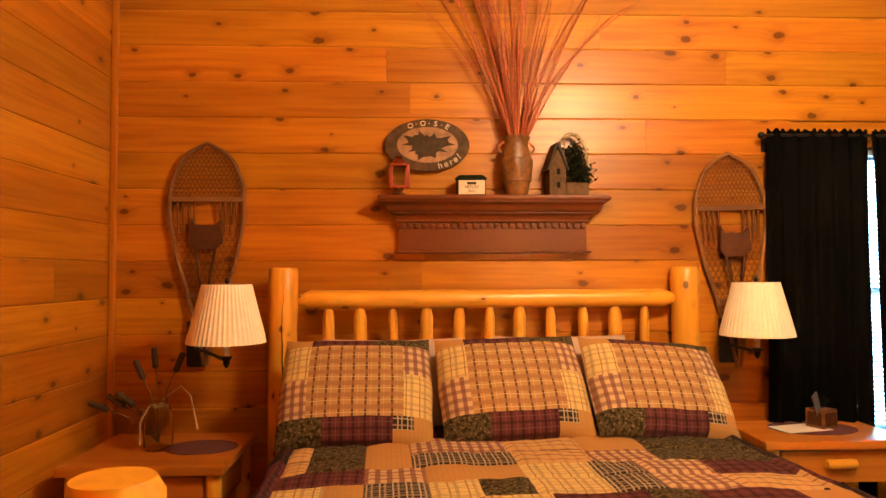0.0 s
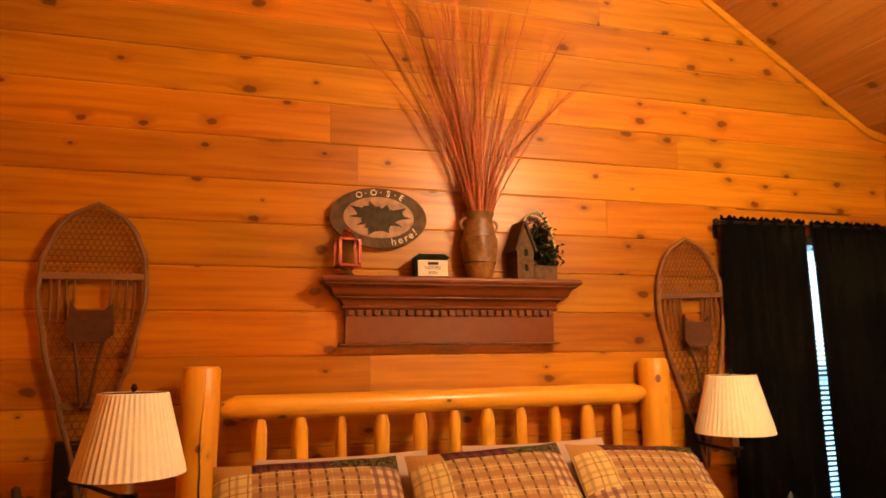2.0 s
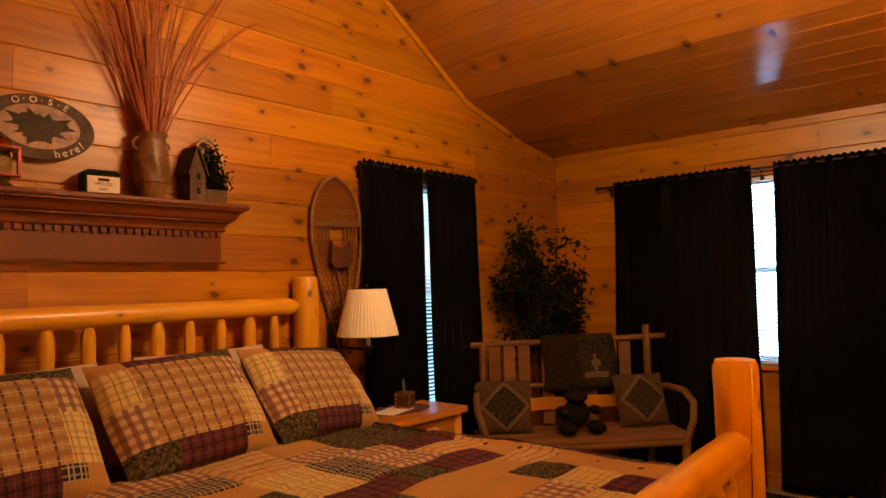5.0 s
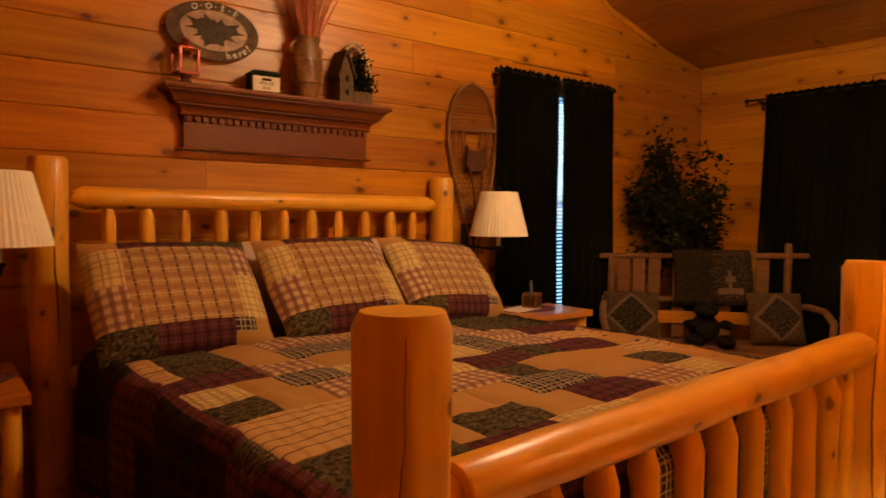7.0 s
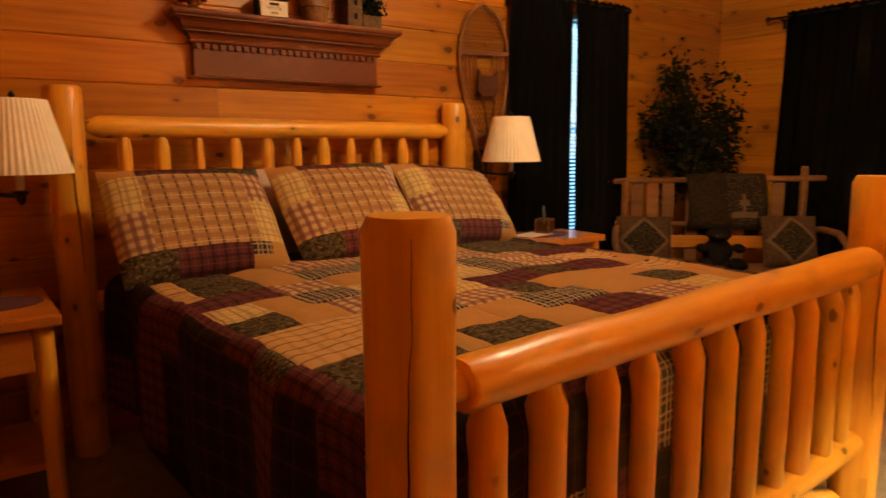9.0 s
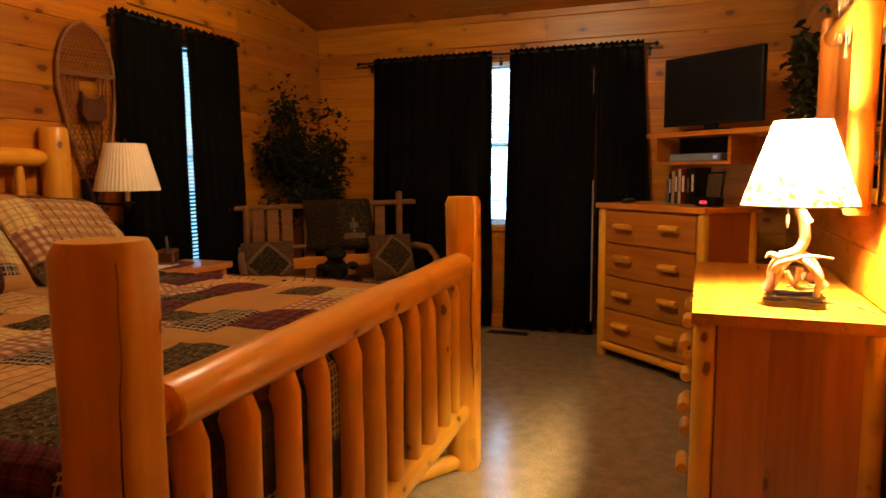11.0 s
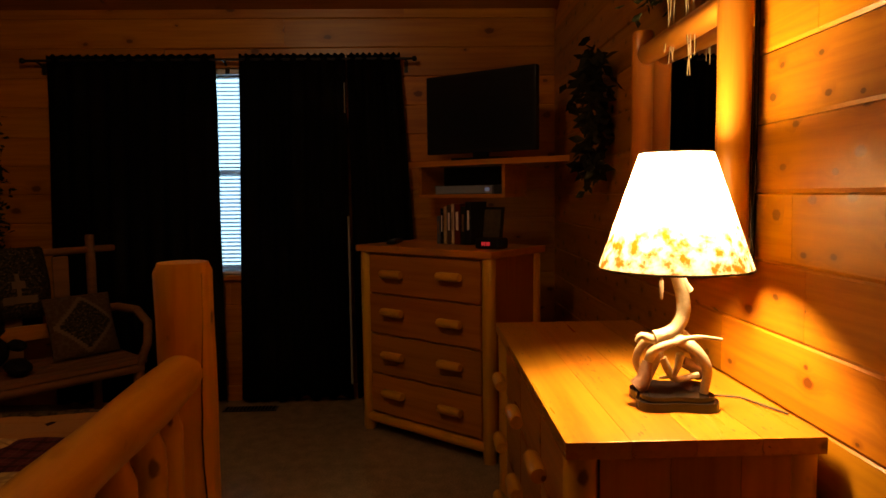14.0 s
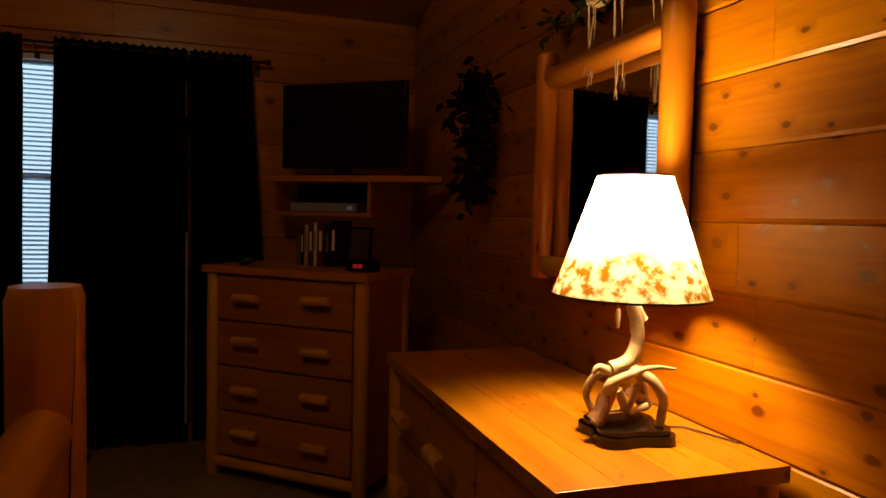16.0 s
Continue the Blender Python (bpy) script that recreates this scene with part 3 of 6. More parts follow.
def build_quilt():
    rng = random.Random(11)
    step, wide, drop, foot = 0.04, 0.86, 0.52, 0.42
    nu = round((2 * wide + 2 * drop) / step)
    length = 1.78
    nv = round((length + foot) / step)
    edge = round(drop / step)
    bands, j = [], 0
    for h, plan in QUILT_ROWS:
        row, i = [], 0
        # The overhang draws mostly cloth 8, whose colour already holds the bedside shade.
        while i < edge:
            w = min(rng.choice((4, 5, 7)), edge - i)
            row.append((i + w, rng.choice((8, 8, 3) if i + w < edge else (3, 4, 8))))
            i += w
        for letter, w in patch_widths(plan):
            i += w
            row.append((i, "TPCWOKDS".index(letter)))
        while i < nu:
            i += rng.choice((4, 5, 7))
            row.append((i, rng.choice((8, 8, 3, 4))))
        bands.append((j + h, row))
        j += h
    # Rows towards the foot use the same shade-darkened plaid most often.
    while j < nv:
        h = rng.choice((3, 4, 5))
        row, i = [], 0
        while i < nu:
            i += rng.choice((4, 5, 6, 7))
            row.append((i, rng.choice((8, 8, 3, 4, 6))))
        bands.append((j + h, row))
        j += h

    def place(i, j):
        u = -wide - drop + i * step
        v = j * step
        over = max(0.0, abs(u) - wide)
        down = max(0.0, v - length)
        bend = 0.07

        def fold(d):
            if d < bend * 1.57:
                return bend * math.sin(d / bend), bend * (1 - math.cos(d / bend))
            return bend, bend + d - bend * 1.57
        ox, oz = fold(over)
        oy, oz2 = fold(down)
        ripple = 0.022 * math.sin(v * 13 + (1 if u > 0 else 2)) * min(1, over / 0.25)
        x = math.copysign(min(abs(u), wide) + ox + ripple, u)
        y = -0.26 - min(v, length) - oy
        soft = 0.010 * noise.noise(Vector((u * 5, v * 5, 1))) + 0.005 * noise.noise(Vector((u * 17, v * 17, 4)))
        z = 0.775 - max(oz, oz2) + soft * (1 if over < 0.1 else 0.5) - 0.02 * (abs(u) / wide) ** 4 * (over == 0)
        return (x, y, z)
    top = thing("patchwork_quilt", "patchwork quilt in tan, wine and olive plaids on the bed", "quilt", BED)

    def under(i, j):
        x, y, z = place(i, j)
        return (x * 0.985, y + 0.012 * (j * step > length), z - 0.019)
    sheet("backing", nu, nv, under, [C_SHADED_PLAID], top, thick=0.006, label="plain dark quilt backing", uv=lambda i, j: (i * step, j * step))
    j0 = 0
    for j1, row in bands:
        i0 = 0
        for i1, cloth_index in row:
            a, b, c, d = i0, min(i1, nu), j0, min(j1, nv)
            i0 = i1
            if b <= a or d <= c:
                continue

            def piece(i, j, a=a, b=b, c=c, d=d):
                fi, fj = a + i / 2, c + j / 2
                x, y, z = place(fi, fj)
                edge = min(i, 2 * (b - a) - i, j, 2 * (d - c) - j)
                return (x, y, z + (0.003 if edge else -0.004) + 0.0015 * noise.noise(Vector((fi * 2.3, fj * 2.3, 7))))
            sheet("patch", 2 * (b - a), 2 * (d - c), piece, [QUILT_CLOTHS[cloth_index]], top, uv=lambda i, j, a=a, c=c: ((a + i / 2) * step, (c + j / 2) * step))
        j0 = j1


def build_pillow(name, m, w, h, t, label, patches=True, seed=0):
    """A stuffed sham: two bowed faces and a flat, slightly ragged flange."""
    n = 30
    top = thing(name, label, "pillow", m, "pillows on the bed")
    for side, part_name in ((1, "front_cover"), (-1, "back_cover")):
        def place(i, j):
            a, b = i / n * 2 - 1, j / n * 2 - 1
            puff = max(0.0, 1 - abs(a) ** 3.2) ** 0.6 * max(0.0, 1 - abs(b) ** 3.2) ** 0.6
            crease = 0.012 * noise.noise(Vector((a * 3 + seed, b * 3, side)))
            pinch = 1 - 0.05 * (a * a * b * b) ** 0.5 - 0.045 * (1 - abs(a)) * abs(b) ** 4 * 0 - 0.03 * (1 - b * b) * abs(a) ** 6
            return (a * w / 2 * pinch, b * h / 2 * (1 - 0.04 * (1 - a * a) * abs(b) ** 6), side * (t / 2 * puff + crease * puff + 0.002))

        def pick(i, j):
            if not patches or side < 0:
                return 0
            if 6 <= i < 24 and 6 <= j < 26:
                return 1
            if j < 6:
                return 4 if i < 9 else (3 if i < 22 else (6 if i < 26 and j > 2 else 0))
            if j >= 26:
                return 0 if i < 6 else (3 if i < 18 else 4)
            return (5 if j < 16 else 2) if i < 6 else (2 if j < 17 else 5)
        cloths = QUILT_CLOTHS if patches else [C_SHEET]
        sheet(part_name, n, n, place, cloths, top, pick, uv=lambda i, j: (i * w / n + seed, j * h / n))
    return top


def bed_point(x, y, z, rx=0, ry=0, rz=0):
    return BED @ pose(x, y, z, rx, ry, rz)


build_bed()
build_quilt()
SHAM = "tan and wine plaid patchwork sham leaning on the headboard"
build_pillow("pillow_sham", bed_point(-0.625, -0.375, 0.945, 50, 0, -1), 0.64, 0.50, 0.17, SHAM, seed=1)
build_pillow("pillow_sham", bed_point(0.015, -0.40, 0.955, 50, -1, 2), 0.64, 0.49, 0.17, SHAM, seed=5)
build_pillow("pillow_sham", bed_point(0.63, -0.40, 0.94, 48, 5, 4), 0.64, 0.48, 0.17, SHAM, seed=9)
build_pillow("sleeping_pillow", bed_point(-0.47, -0.17, 0.945, 62, 0, 0), 0.66, 0.42, 0.13, "pale pink pillow standing behind a patchwork sham", False, 3)
build_pillow("sleeping_pillow", bed_point(0.30, -0.17, 0.95, 62, 0, 0), 0.66, 0.42, 0.13, "pale pink pillow standing behind a patchwork sham", False, 4)

# ---------- mantel shelf and what stands on it ----------


def build_shelf():
    top = thing("mantel_shelf", "dark stained wooden mantel shelf with dentil moulding", "shelf", pose(0.055, 0, 0))

    def tier(name, half, depth, z0, z1, half2=None, depth2=None):
        """A block whose upper edge may flare out."""
        half2, depth2 = half2 or half, depth2 or depth
        bm = bmesh.new()
        v = [bm.verts.new(p) for p in ((-half, -0.004, z0), (half, -0.004, z0), (half, -depth, z0), (-half, -depth, z0), (-half2, -0.004, z1), (half2, -0.004, z1), (half2, -depth2, z1), (-half2, -depth2, z1))]
        for f in ((0, 1, 2, 3), (7, 6, 5, 4), (3, 2, 6, 7), (1, 0, 4, 5), (2, 1, 5, 6), (0, 3, 7, 4)):
            bm.faces.new([v[i] for i in f])
        bmesh.ops.recalc_face_normals(bm, faces=bm.faces)
        part(name, bm, M_SHELF, top)
    def moulding(name, profile):
        """Sweep a profile of (half width, depth, height) round the front and both ends."""
        bm = bmesh.new()
        rings = [[bm.verts.new(p) for p in ((-h, -0.004, z), (-h, -d, z), (h, -d, z), (h, -0.004, z))] for h, d, z in profile]
        for a, b in zip(rings, rings[1:]):
            for i in range(4):
                bm.faces.new((a[i], a[(i + 1) % 4], b[(i + 1) % 4], b[i]))
        bm.faces.new(list(reversed(rings[0])))
        bm.faces.new(rings[-1])
        bmesh.ops.recalc_face_normals(bm, faces=bm.faces)
        part(name, bm, M_SHELF, top)

    def out(e, z):
        return (0.455 + e, 0.045 + e * 0.92, z)
    moulding("bottom_moulding", [out(0.010, 1.521), out(0.020, 1.524), out(0.021, 1.529), out(0.012, 1.533)])
    tier("frieze", 0.455, 0.045, 1.533, 1.668)
    moulding("bead", [out(0.008, 1.668), out(0.015, 1.672), out(0.017, 1.677), out(0.013, 1.682), out(0.010, 1.684)])
    moulding("cove", [out(0.011, 1.684), out(0.013, 1.692), out(0.018, 1.701), out(0.026, 1.709), out(0.036, 1.714), out(0.040, 1.714), out(0.040, 1.719)])
    moulding("crown", [out(0.040, 1.719), out(0.048, 1.722), out(0.054, 1.729), out(0.058, 1.738), out(0.063, 1.748), out(0.072, 1.757), out(0.082, 1.763), out(0.088, 1.765), out(0.088, 1.770)])
    moulding("shelf_board", [out(0.088, 1.770), out(0.095, 1.772), out(0.099, 1.778), out(0.100, 1.785), out(0.098, 1.792), out(0.093, 1.797)])
    for i in range(26):
        x = -0.437 + 0.874 * i / 25
        part("dentil", box(x - 0.010, x + 0.010, -0.059, -0.0445, 1.644, 1.6675, 0.003), M_SHELF, top)
    return top


def build_vase(m):
    top = thing("stoneware_vase", "brown stoneware vase with two handles and relief band", "vase", m)
    prof = [(0.046, 0), (0.05, 0.006), (0.060, 0.04), (0.064, 0.06), (0.069, 0.062), (0.070, 0.08), (0.072, 0.10), (0.074, 0.12), (0.074, 0.14), (0.073, 0.158), (0.068, 0.162), (0.066, 0.19), (0.056, 0.215), (0.056, 0.235), (0.064, 0.25), (0.066, 0.256), (0.058, 0.256), (0.05, 0.23), (0.055, 0.15), (0.04, 0.02)]
    bm = lathe(prof, 36)
    for v in bm.verts:
        a = math.atan2(v.co.y, v.co.x)
        if 0.07 < v.co.z < 0.17:
            k = 1 + 0.07 * math.sin(a * 7 + v.co.z * 60) * math.sin((v.co.z - 0.07) * 31)
            v.co.x *= k
            v.co.y *= k
    part("body", bm, M_CLAY, top, smooth=True)
    for s in (-1, 1):
        pts = [(s * (0.058 + 0.026 * math.sin(math.pi * i / 8)), 0, 0.235 - 0.055 * i / 8) for i in range(9)]
        part("handle", tube(pts, 0.006, 8), M_CLAY, top, smooth=True)
    rng = random.Random(5)
    bm = bmesh.new()
    for s in range(50):
        a = rng.uniform(0, 6.283)
        lean = rng.uniform(0.10, 0.74) * (1 if s % 3 else 0.55)
        h = rng.uniform(0.70, 1.22)
        dx, dy = math.cos(a) * lean, math.sin(a) * lean * 0.30
        curl = rng.uniform(0.05, 0.55)
        bend = rng.uniform(-0.05, 0.05)
        arch = 0.55 if s % 7 == 0 else 0.18
        pts = []
        for i in range(11):
            q = i / 10
            kink = 0.012 * noise.noise(Vector((s * 3.1, q * 7, 0)))
            pts.append((math.cos(a) * 0.015 + dx * h * (q ** (1 + curl)) + bend * q * (1 - q) + kink * q, math.sin(a) * 0.015 + dy * h * q, 0.16 + h * q - arch * lean * (curl + 0.3) * q ** 4 * h))
        tube(pts, [0.0046 - 0.0028 * i / 10 for i in range(11)], 5, bm)
        for e in range(rng.choice((0, 1, 1, 2, 3))):
            k = rng.randrange(4, 9)
            p = Vector(pts[k])
            run = (Vector(pts[k + 1]) - p).normalized()
            d = (run + Vector((rng.uniform(-0.5, 0.5), rng.uniform(-0.12, 0.12), 0.1))).normalized() * rng.uniform(0.08, 0.26)
            tube([p, p + d * 0.5 + Vector((0, 0, 0.008)), p + d], [0.0019, 0.0014, 0.0007], 4, bm)
    tagged(part("dried_twigs", bm, M_TWIGRED), "tall spray of dried red twigs in a vase", "dried twigs", kind="stuff").matrix_basis = m


def build_sign_plate(m):
    top = thing("oval_sign", "oval painted sign plate with a dark animal and lettering", "sign", m)

    def oval(a, b, y0, y1, bm=None, n=48):
        return prism([(a * math.cos(2 * math.pi * i / n), b * math.sin(2 * math.pi * i / n)) for i in range(n)], y0, y1, bm)
    part("rim", oval(0.205, 0.128, -0.012, 0.0), M_RIM, top, "dark brown painted rim")
    part("centre", oval(0.148, 0.088, -0.016, -0.012), M_SIGN, top, "tan painted centre")
    rng = random.Random(3)
    n = 40
    outline = []
    for i in range(n):
        a = 2 * math.pi * i / n
        r = 1 + 0.16 * math.sin(a * 3 + 0.6) + rng.uniform(-0.10, 0.10) + (0.34 if i % 4 == 0 else -0.05)
        outline.append((0.098 * r * math.cos(a), 0.052 * r * math.sin(a)))
    part("animal_silhouette", prism(outline, -0.019, -0.016), M_SIGN_DARK, top, "dark animal silhouette")
    for letter, a in zip("O\u00b7O\u00b7S\u00b7E", (118, 108, 97, 87, 77, 67, 57)):
        q = math.radians(a)
        words(letter, 0.036, M_IVORY, top, pose(0.176 * math.cos(q), -0.0135, 0.108 * math.sin(q) - 0.002, 90, 0, 0) @ pose(0, 0, 0, 0, 0, a - 90))
    for letter, a in zip("here!", (-70, -60, -50, -41, -31)):
        q = math.radians(a)
        words(letter, 0.043, M_IVORY, top, pose(0.178 * math.cos(q), -0.0135, 0.108 * math.sin(q), 90, 0, 0) @ pose(0, 0, 0, 0, 0, (a + 90) * 0.6))
    return top


def build_lantern(m):
    top = thing("small_lantern", "small red copper lantern with glass sides", "lantern", m)
    part("foot", lathe([(0.026, 0), (0.03, 0.006), (0.014, 0.018), (0.024, 0.03)], 20), M_BRASS, top, smooth=True)
    part("base", box(-0.042, 0.042, -0.036, 0.036, 0.03, 0.042, 0.004), M_RED, top)
    for sx in (-1, 1):
        for sy in (-1, 1):
            part("post", box(sx * 0.036 - 0.005, sx * 0.036 + 0.005, sy * 0.03 - 0.005, sy * 0.03 + 0.005, 0.042, 0.125), M_RED, top)
    part("glass_chimney", lathe([(0.024, 0.043), (0.028, 0.08), (0.02, 0.122)], 16, closed_ends=False), M_JAR, top, "clear glass chimney", smooth=True)
    part("cap", box(-0.042, 0.042, -0.036, 0.036, 0.125, 0.135, 0.004), M_RED, top)
    part("crown", lathe([(0.028, 0.135), (0.024, 0.15), (0.014, 0.158), (0.016, 0.166), (0.006, 0.17)], 20), M_RED, top, smooth=True)


def build_block_sign(m):
    top = thing("block_sign", "small dark green house block with cream name plate", "sign", m)
    part("block", box(-0.07, 0.07, -0.035, 0.035, 0.0, 0.082, 0.006), M_LEAF, top)
    part("roof", prism([(-0.076, 0.08), (0.076, 0.08), (0.055, 0.096), (-0.055, 0.096)], -0.038, 0.038), M_LEAF, top)
    part("name_plate", box(-0.058, 0.066, -0.040, -0.0355, 0.004, 0.070, 0.001), M_IVORY, top)
    part("word_bar", box(-0.018, 0.026, -0.0412, -0.0402, 0.050, 0.062), M_SIGN_DARK, top)
    words("HOUSE", 0.021, M_SIGN_DARK, top, pose(0.004, -0.0408, 0.038, 90), 0.0004)
    words("INN", 0.019, M_SIGN_DARK, top, pose(0.004, -0.0408, 0.017, 90), 0.0004)


def build_birdhouse(m):
    top = thing("birdhouse", "tall weathered wooden birdhouse with steep roof", "birdhouse", m)
    part("house", prism([(-0.035, 0), (0.045, 0), (0.045, 0.13), (0.005, 0.225), (-0.035, 0.14)], -0.045, 0.045), M_OLDWOOD, top)
    part("roof", prism([(0.052, 0.12), (0.060, 0.122), (0.012, 0.252), (0.0, 0.248)], -0.055, 0.055), M_SIGN_DARK, top)
    part("roof", prism([(-0.050, 0.12), (-0.042, 0.12), (0.004, 0.246), (-0.002, 0.252)], -0.055, 0.055), M_SIGN_DARK, top)
    for z in (0.035, 0.10):
        part("entrance", box(0.0, 0.016, -0.049, -0.044, z, z + 0.028, 0.002), M_BLACK, top, "dark entrance hole")


def build_planter(m):
    top = thing("wicker_planter", "small wooden planter with green sprigs and wicker hoop", "planter", m)
    part("box", box(-0.055, 0.055, -0.035, 0.035, 0, 0.062, 0.004), M_OLDWOOD, top)
    pts = [(-0.10 + 0.085 * (1 - math.cos(math.pi * i / 16)) - 0.0, 0.02, 0.12 + 0.185 * math.sin(math.pi * i / 16)) for i in range(17)]
    for k in range(3):
        part("hoop", tube([(x, y + 0.006 * math.sin(i + k * 2.1), z + 0.006 * math.cos(i * 1.3 + k * 2.1)) for i, (x, y, z) in enumerate(pts)], 0.006, 6), M_RAFFIA, top, smooth=True)
    rng = random.Random(8)
    bm = bmesh.new()
    for c in ((0.0, 0, 0.10), (0.03, 0, 0.13), (-0.02, 0, 0.15), (0.0, 0, 0.19), (0.04, 0, 0.10), (-0.01, 0, 0.23)):
        leaves(bm, c, 240, 0.020, (0.022, 0.022, 0.022), rng)
    tagged(part("greenery", bm, M_LEAF, top, "dark green leafy sprigs"), kind="stuff")


build_shelf()
SHELF_Z = 1.7975
build_vase(pose(0.165, -0.072, SHELF_Z, 0, 0, 8) @ Matrix.Diagonal((1.06, 0.9, 1.11, 1)))
build_sign_plate(pose(-0.262, -0.022, 2.05, -3, 0, 0))
build_lantern(pose(-0.40, -0.08, SHELF_Z, 0, 0, 10) @ Matrix.Diagonal((1.12, 1.12, 1.12, 1)))
build_block_sign(pose(-0.055, -0.075, SHELF_Z, 0, 0, -4))
build_birdhouse(pose(0.35, -0.065, SHELF_Z, 0, 0, 6))
build_planter(pose(0.455, -0.07, SHELF_Z))

# ---------- snowshoes ----------


def build_snowshoe(m, label):
    top = thing("snowshoe", label, "snowshoe", m, "pair of snowshoes")
    n = 48

    def rim(t):
        """Half width and height along the shoe: round toe, long tail."""
        prof = [(0.0, 0.008), (0.12, 0.03), (0.3, 0.085), (0.5, 0.145), (0.68, 0.178), (0.8, 0.172), (0.9, 0.135), (0.96, 0.085), (1.0, 0.0)]
        for (a, w), (b, x) in zip(prof, prof[1:]):
            if t <= b:
                q = (t - a) / (b - a)
                q = q * q * (3 - 2 * q) * 0.35 + q * 0.65
                return w + (x - w) * q
        return 0
    height = 1.06
    ring = [(rim(i / n), 0, i / n * height) for i in range(n + 1)] + [(-rim(i / n), 0, i / n * height) for i in range(n - 1, -1, -1)]
    part("bent_frame", tube(ring, 0.010, 8), M_TWIG, top, "bent ash frame", smooth=True)
    for z in (0.33, 0.79):
        w = rim(z / height)
        part("cross_bar", box(-w, w, -0.008, 0.008, z - 0.012, z + 0.012, 0.003), M_TWIG, top)
    bm = bmesh.new()
    cols = 15
    for z0, z1, gap in ((0.34, 0.63, 0.028), (0.80, 1.05, 0.021), (0.12, 0.32, 0.026)):
        z = z0
        while z < z1:
            w = rim(z / height)
            if w > 0.01:
                tube([(-w, -0.004, z), (w, -0.004, z)], 0.0017, 4, bm)
            z += gap
        for sgn in (-1, 1):
            x = -0.3
            while x < 0.3:
                a, b = Vector((x, 0.003, z0)), Vector((x + sgn * (z1 - z0) * 0.55, 0.003, z1))
                run = None
                for q in range(25):
                    p = a.lerp(b, q / 24)
                    inside = abs(p.x) < rim(p.z / height)
                    if inside and run is None:
                        run = p
                    if run is not None and (not inside or q == 24):
                        if (p - run).length > 0.01:
                            tube([run, p], 0.0017, 4, bm)
                        run = None
                x += gap
    tagged(part("rawhide_lacing", bm, M_RAWHIDE, top, "brown rawhide lacing"), kind="stuff")
    for sx in (-1, 1):
        for e in range(4):
            x = sx * (0.062 + 0.026 * e)
            if x and abs(x) < rim(0.72):
                part("lacing_cord", tube([(x, 0, 0.79), (x * 0.96, 0, 0.63)], 0.006, 6), M_RAWHIDE, top)
    part("binding", prism([(-0.075, 0.58), (-0.05, 0.55), (0.05, 0.55), (0.08, 0.58), (0.072, 0.69), (0.045, 0.665), (-0.045, 0.665), (-0.066, 0.70)], -0.03, -0.012), M_LEATHER, top, "dark leather toe binding")
    for sx in (-1, 1):
        part("strap", tube([(sx * 0.05, -0.02, 0.57), (sx * 0.03, -0.03, 0.46), (sx * 0.012, -0.025, 0.33)], 0.007, 6), M_LEATHER, top, smooth=True)


build_snowshoe(pose(-1.318, -0.03, 0.995, 0, 0, 0), "old ash snowshoe with rawhide lacing hung on the wall")
build_snowshoe(pose(1.262, -0.03, 0.955, 0, -2, 0), "old ash snowshoe with rawhide lacing beside the curtain")

# ---------- wall lamps ----------


def build_wall_lamp(m, reach, turn):
    top = thing("wall_lamp", "black iron wall lamp with cream pleated shade", "lamp", m, "wall lamps by the bed")
    part("wall_plate", box(-0.045, 0.045, -0.03, 0.0, -0.12, 0.10, 0.01), M_IRON, top)
    tip = Vector((turn, -reach, -0.02))
    part("arm", tube([(0, -0.03, -0.03), (turn * 0.4, -reach * 0.4, -0.035), tip + Vector((0, 0, -0.02)), tip], 0.008, 8), M_IRON, top, smooth=True)
    part("knob", lathe([(0.004, -0.05), (0.014, -0.035), (0.014, -0.02), (0.03, -0.004), (0.008, 0.0)], 14, tip), M_IRON, top, smooth=True)
    part("candle_sleeve", lathe([(0.013, 0.0), (0.013, 0.09)], 14, tip), M_IVORY, top, smooth=True)
    part("harp_finial", lathe([(0.004, 0.30), (0.011, 0.312), (0.004, 0.325)], 12, tip), M_IRON, top, smooth=True)
    bm = bmesh.new()
    n = 96
    rings = []
    for r, z in ((0.160, 0.055), (0.154, 0.085), (0.127, 0.19), (0.101, 0.295), (0.099, 0.298)):
        rings.append([bm.verts.new(tip + Vector((math.cos(2 * math.pi * j / n), math.sin(2 * math.pi * j / n), 0)) * (r * (1 + 0.018 * (j % 2))) + Vector((0, 0, z))) for j in range(n)])
    for a, b in zip(rings, rings[1:]):
        for j in range(n):
            bm.faces.new((a[j], a[(j + 1) % n], b[(j + 1) % n], b[j]))
    shade = part("pleated_shade", bm, M_SHADE, top, "cream pleated fabric shade")
    mod = shade.modifiers.new("thickness", "SOLIDIFY")
    mod.thickness = 0.002
    part("top_ring", tube([tip + Vector((-0.10, 0, 0.297)), tip + Vector((0.10, 0, 0.297))], 0.002, 5), M_IRON, top)


build_wall_lamp(pose(-1.365, -0.004, 1.105), 0.43, 0.255)
build_wall_lamp(pose(1.215, -0.004, 1.103), 0.255, 0.022)

# ---------- nightstands and what stands on them ----------


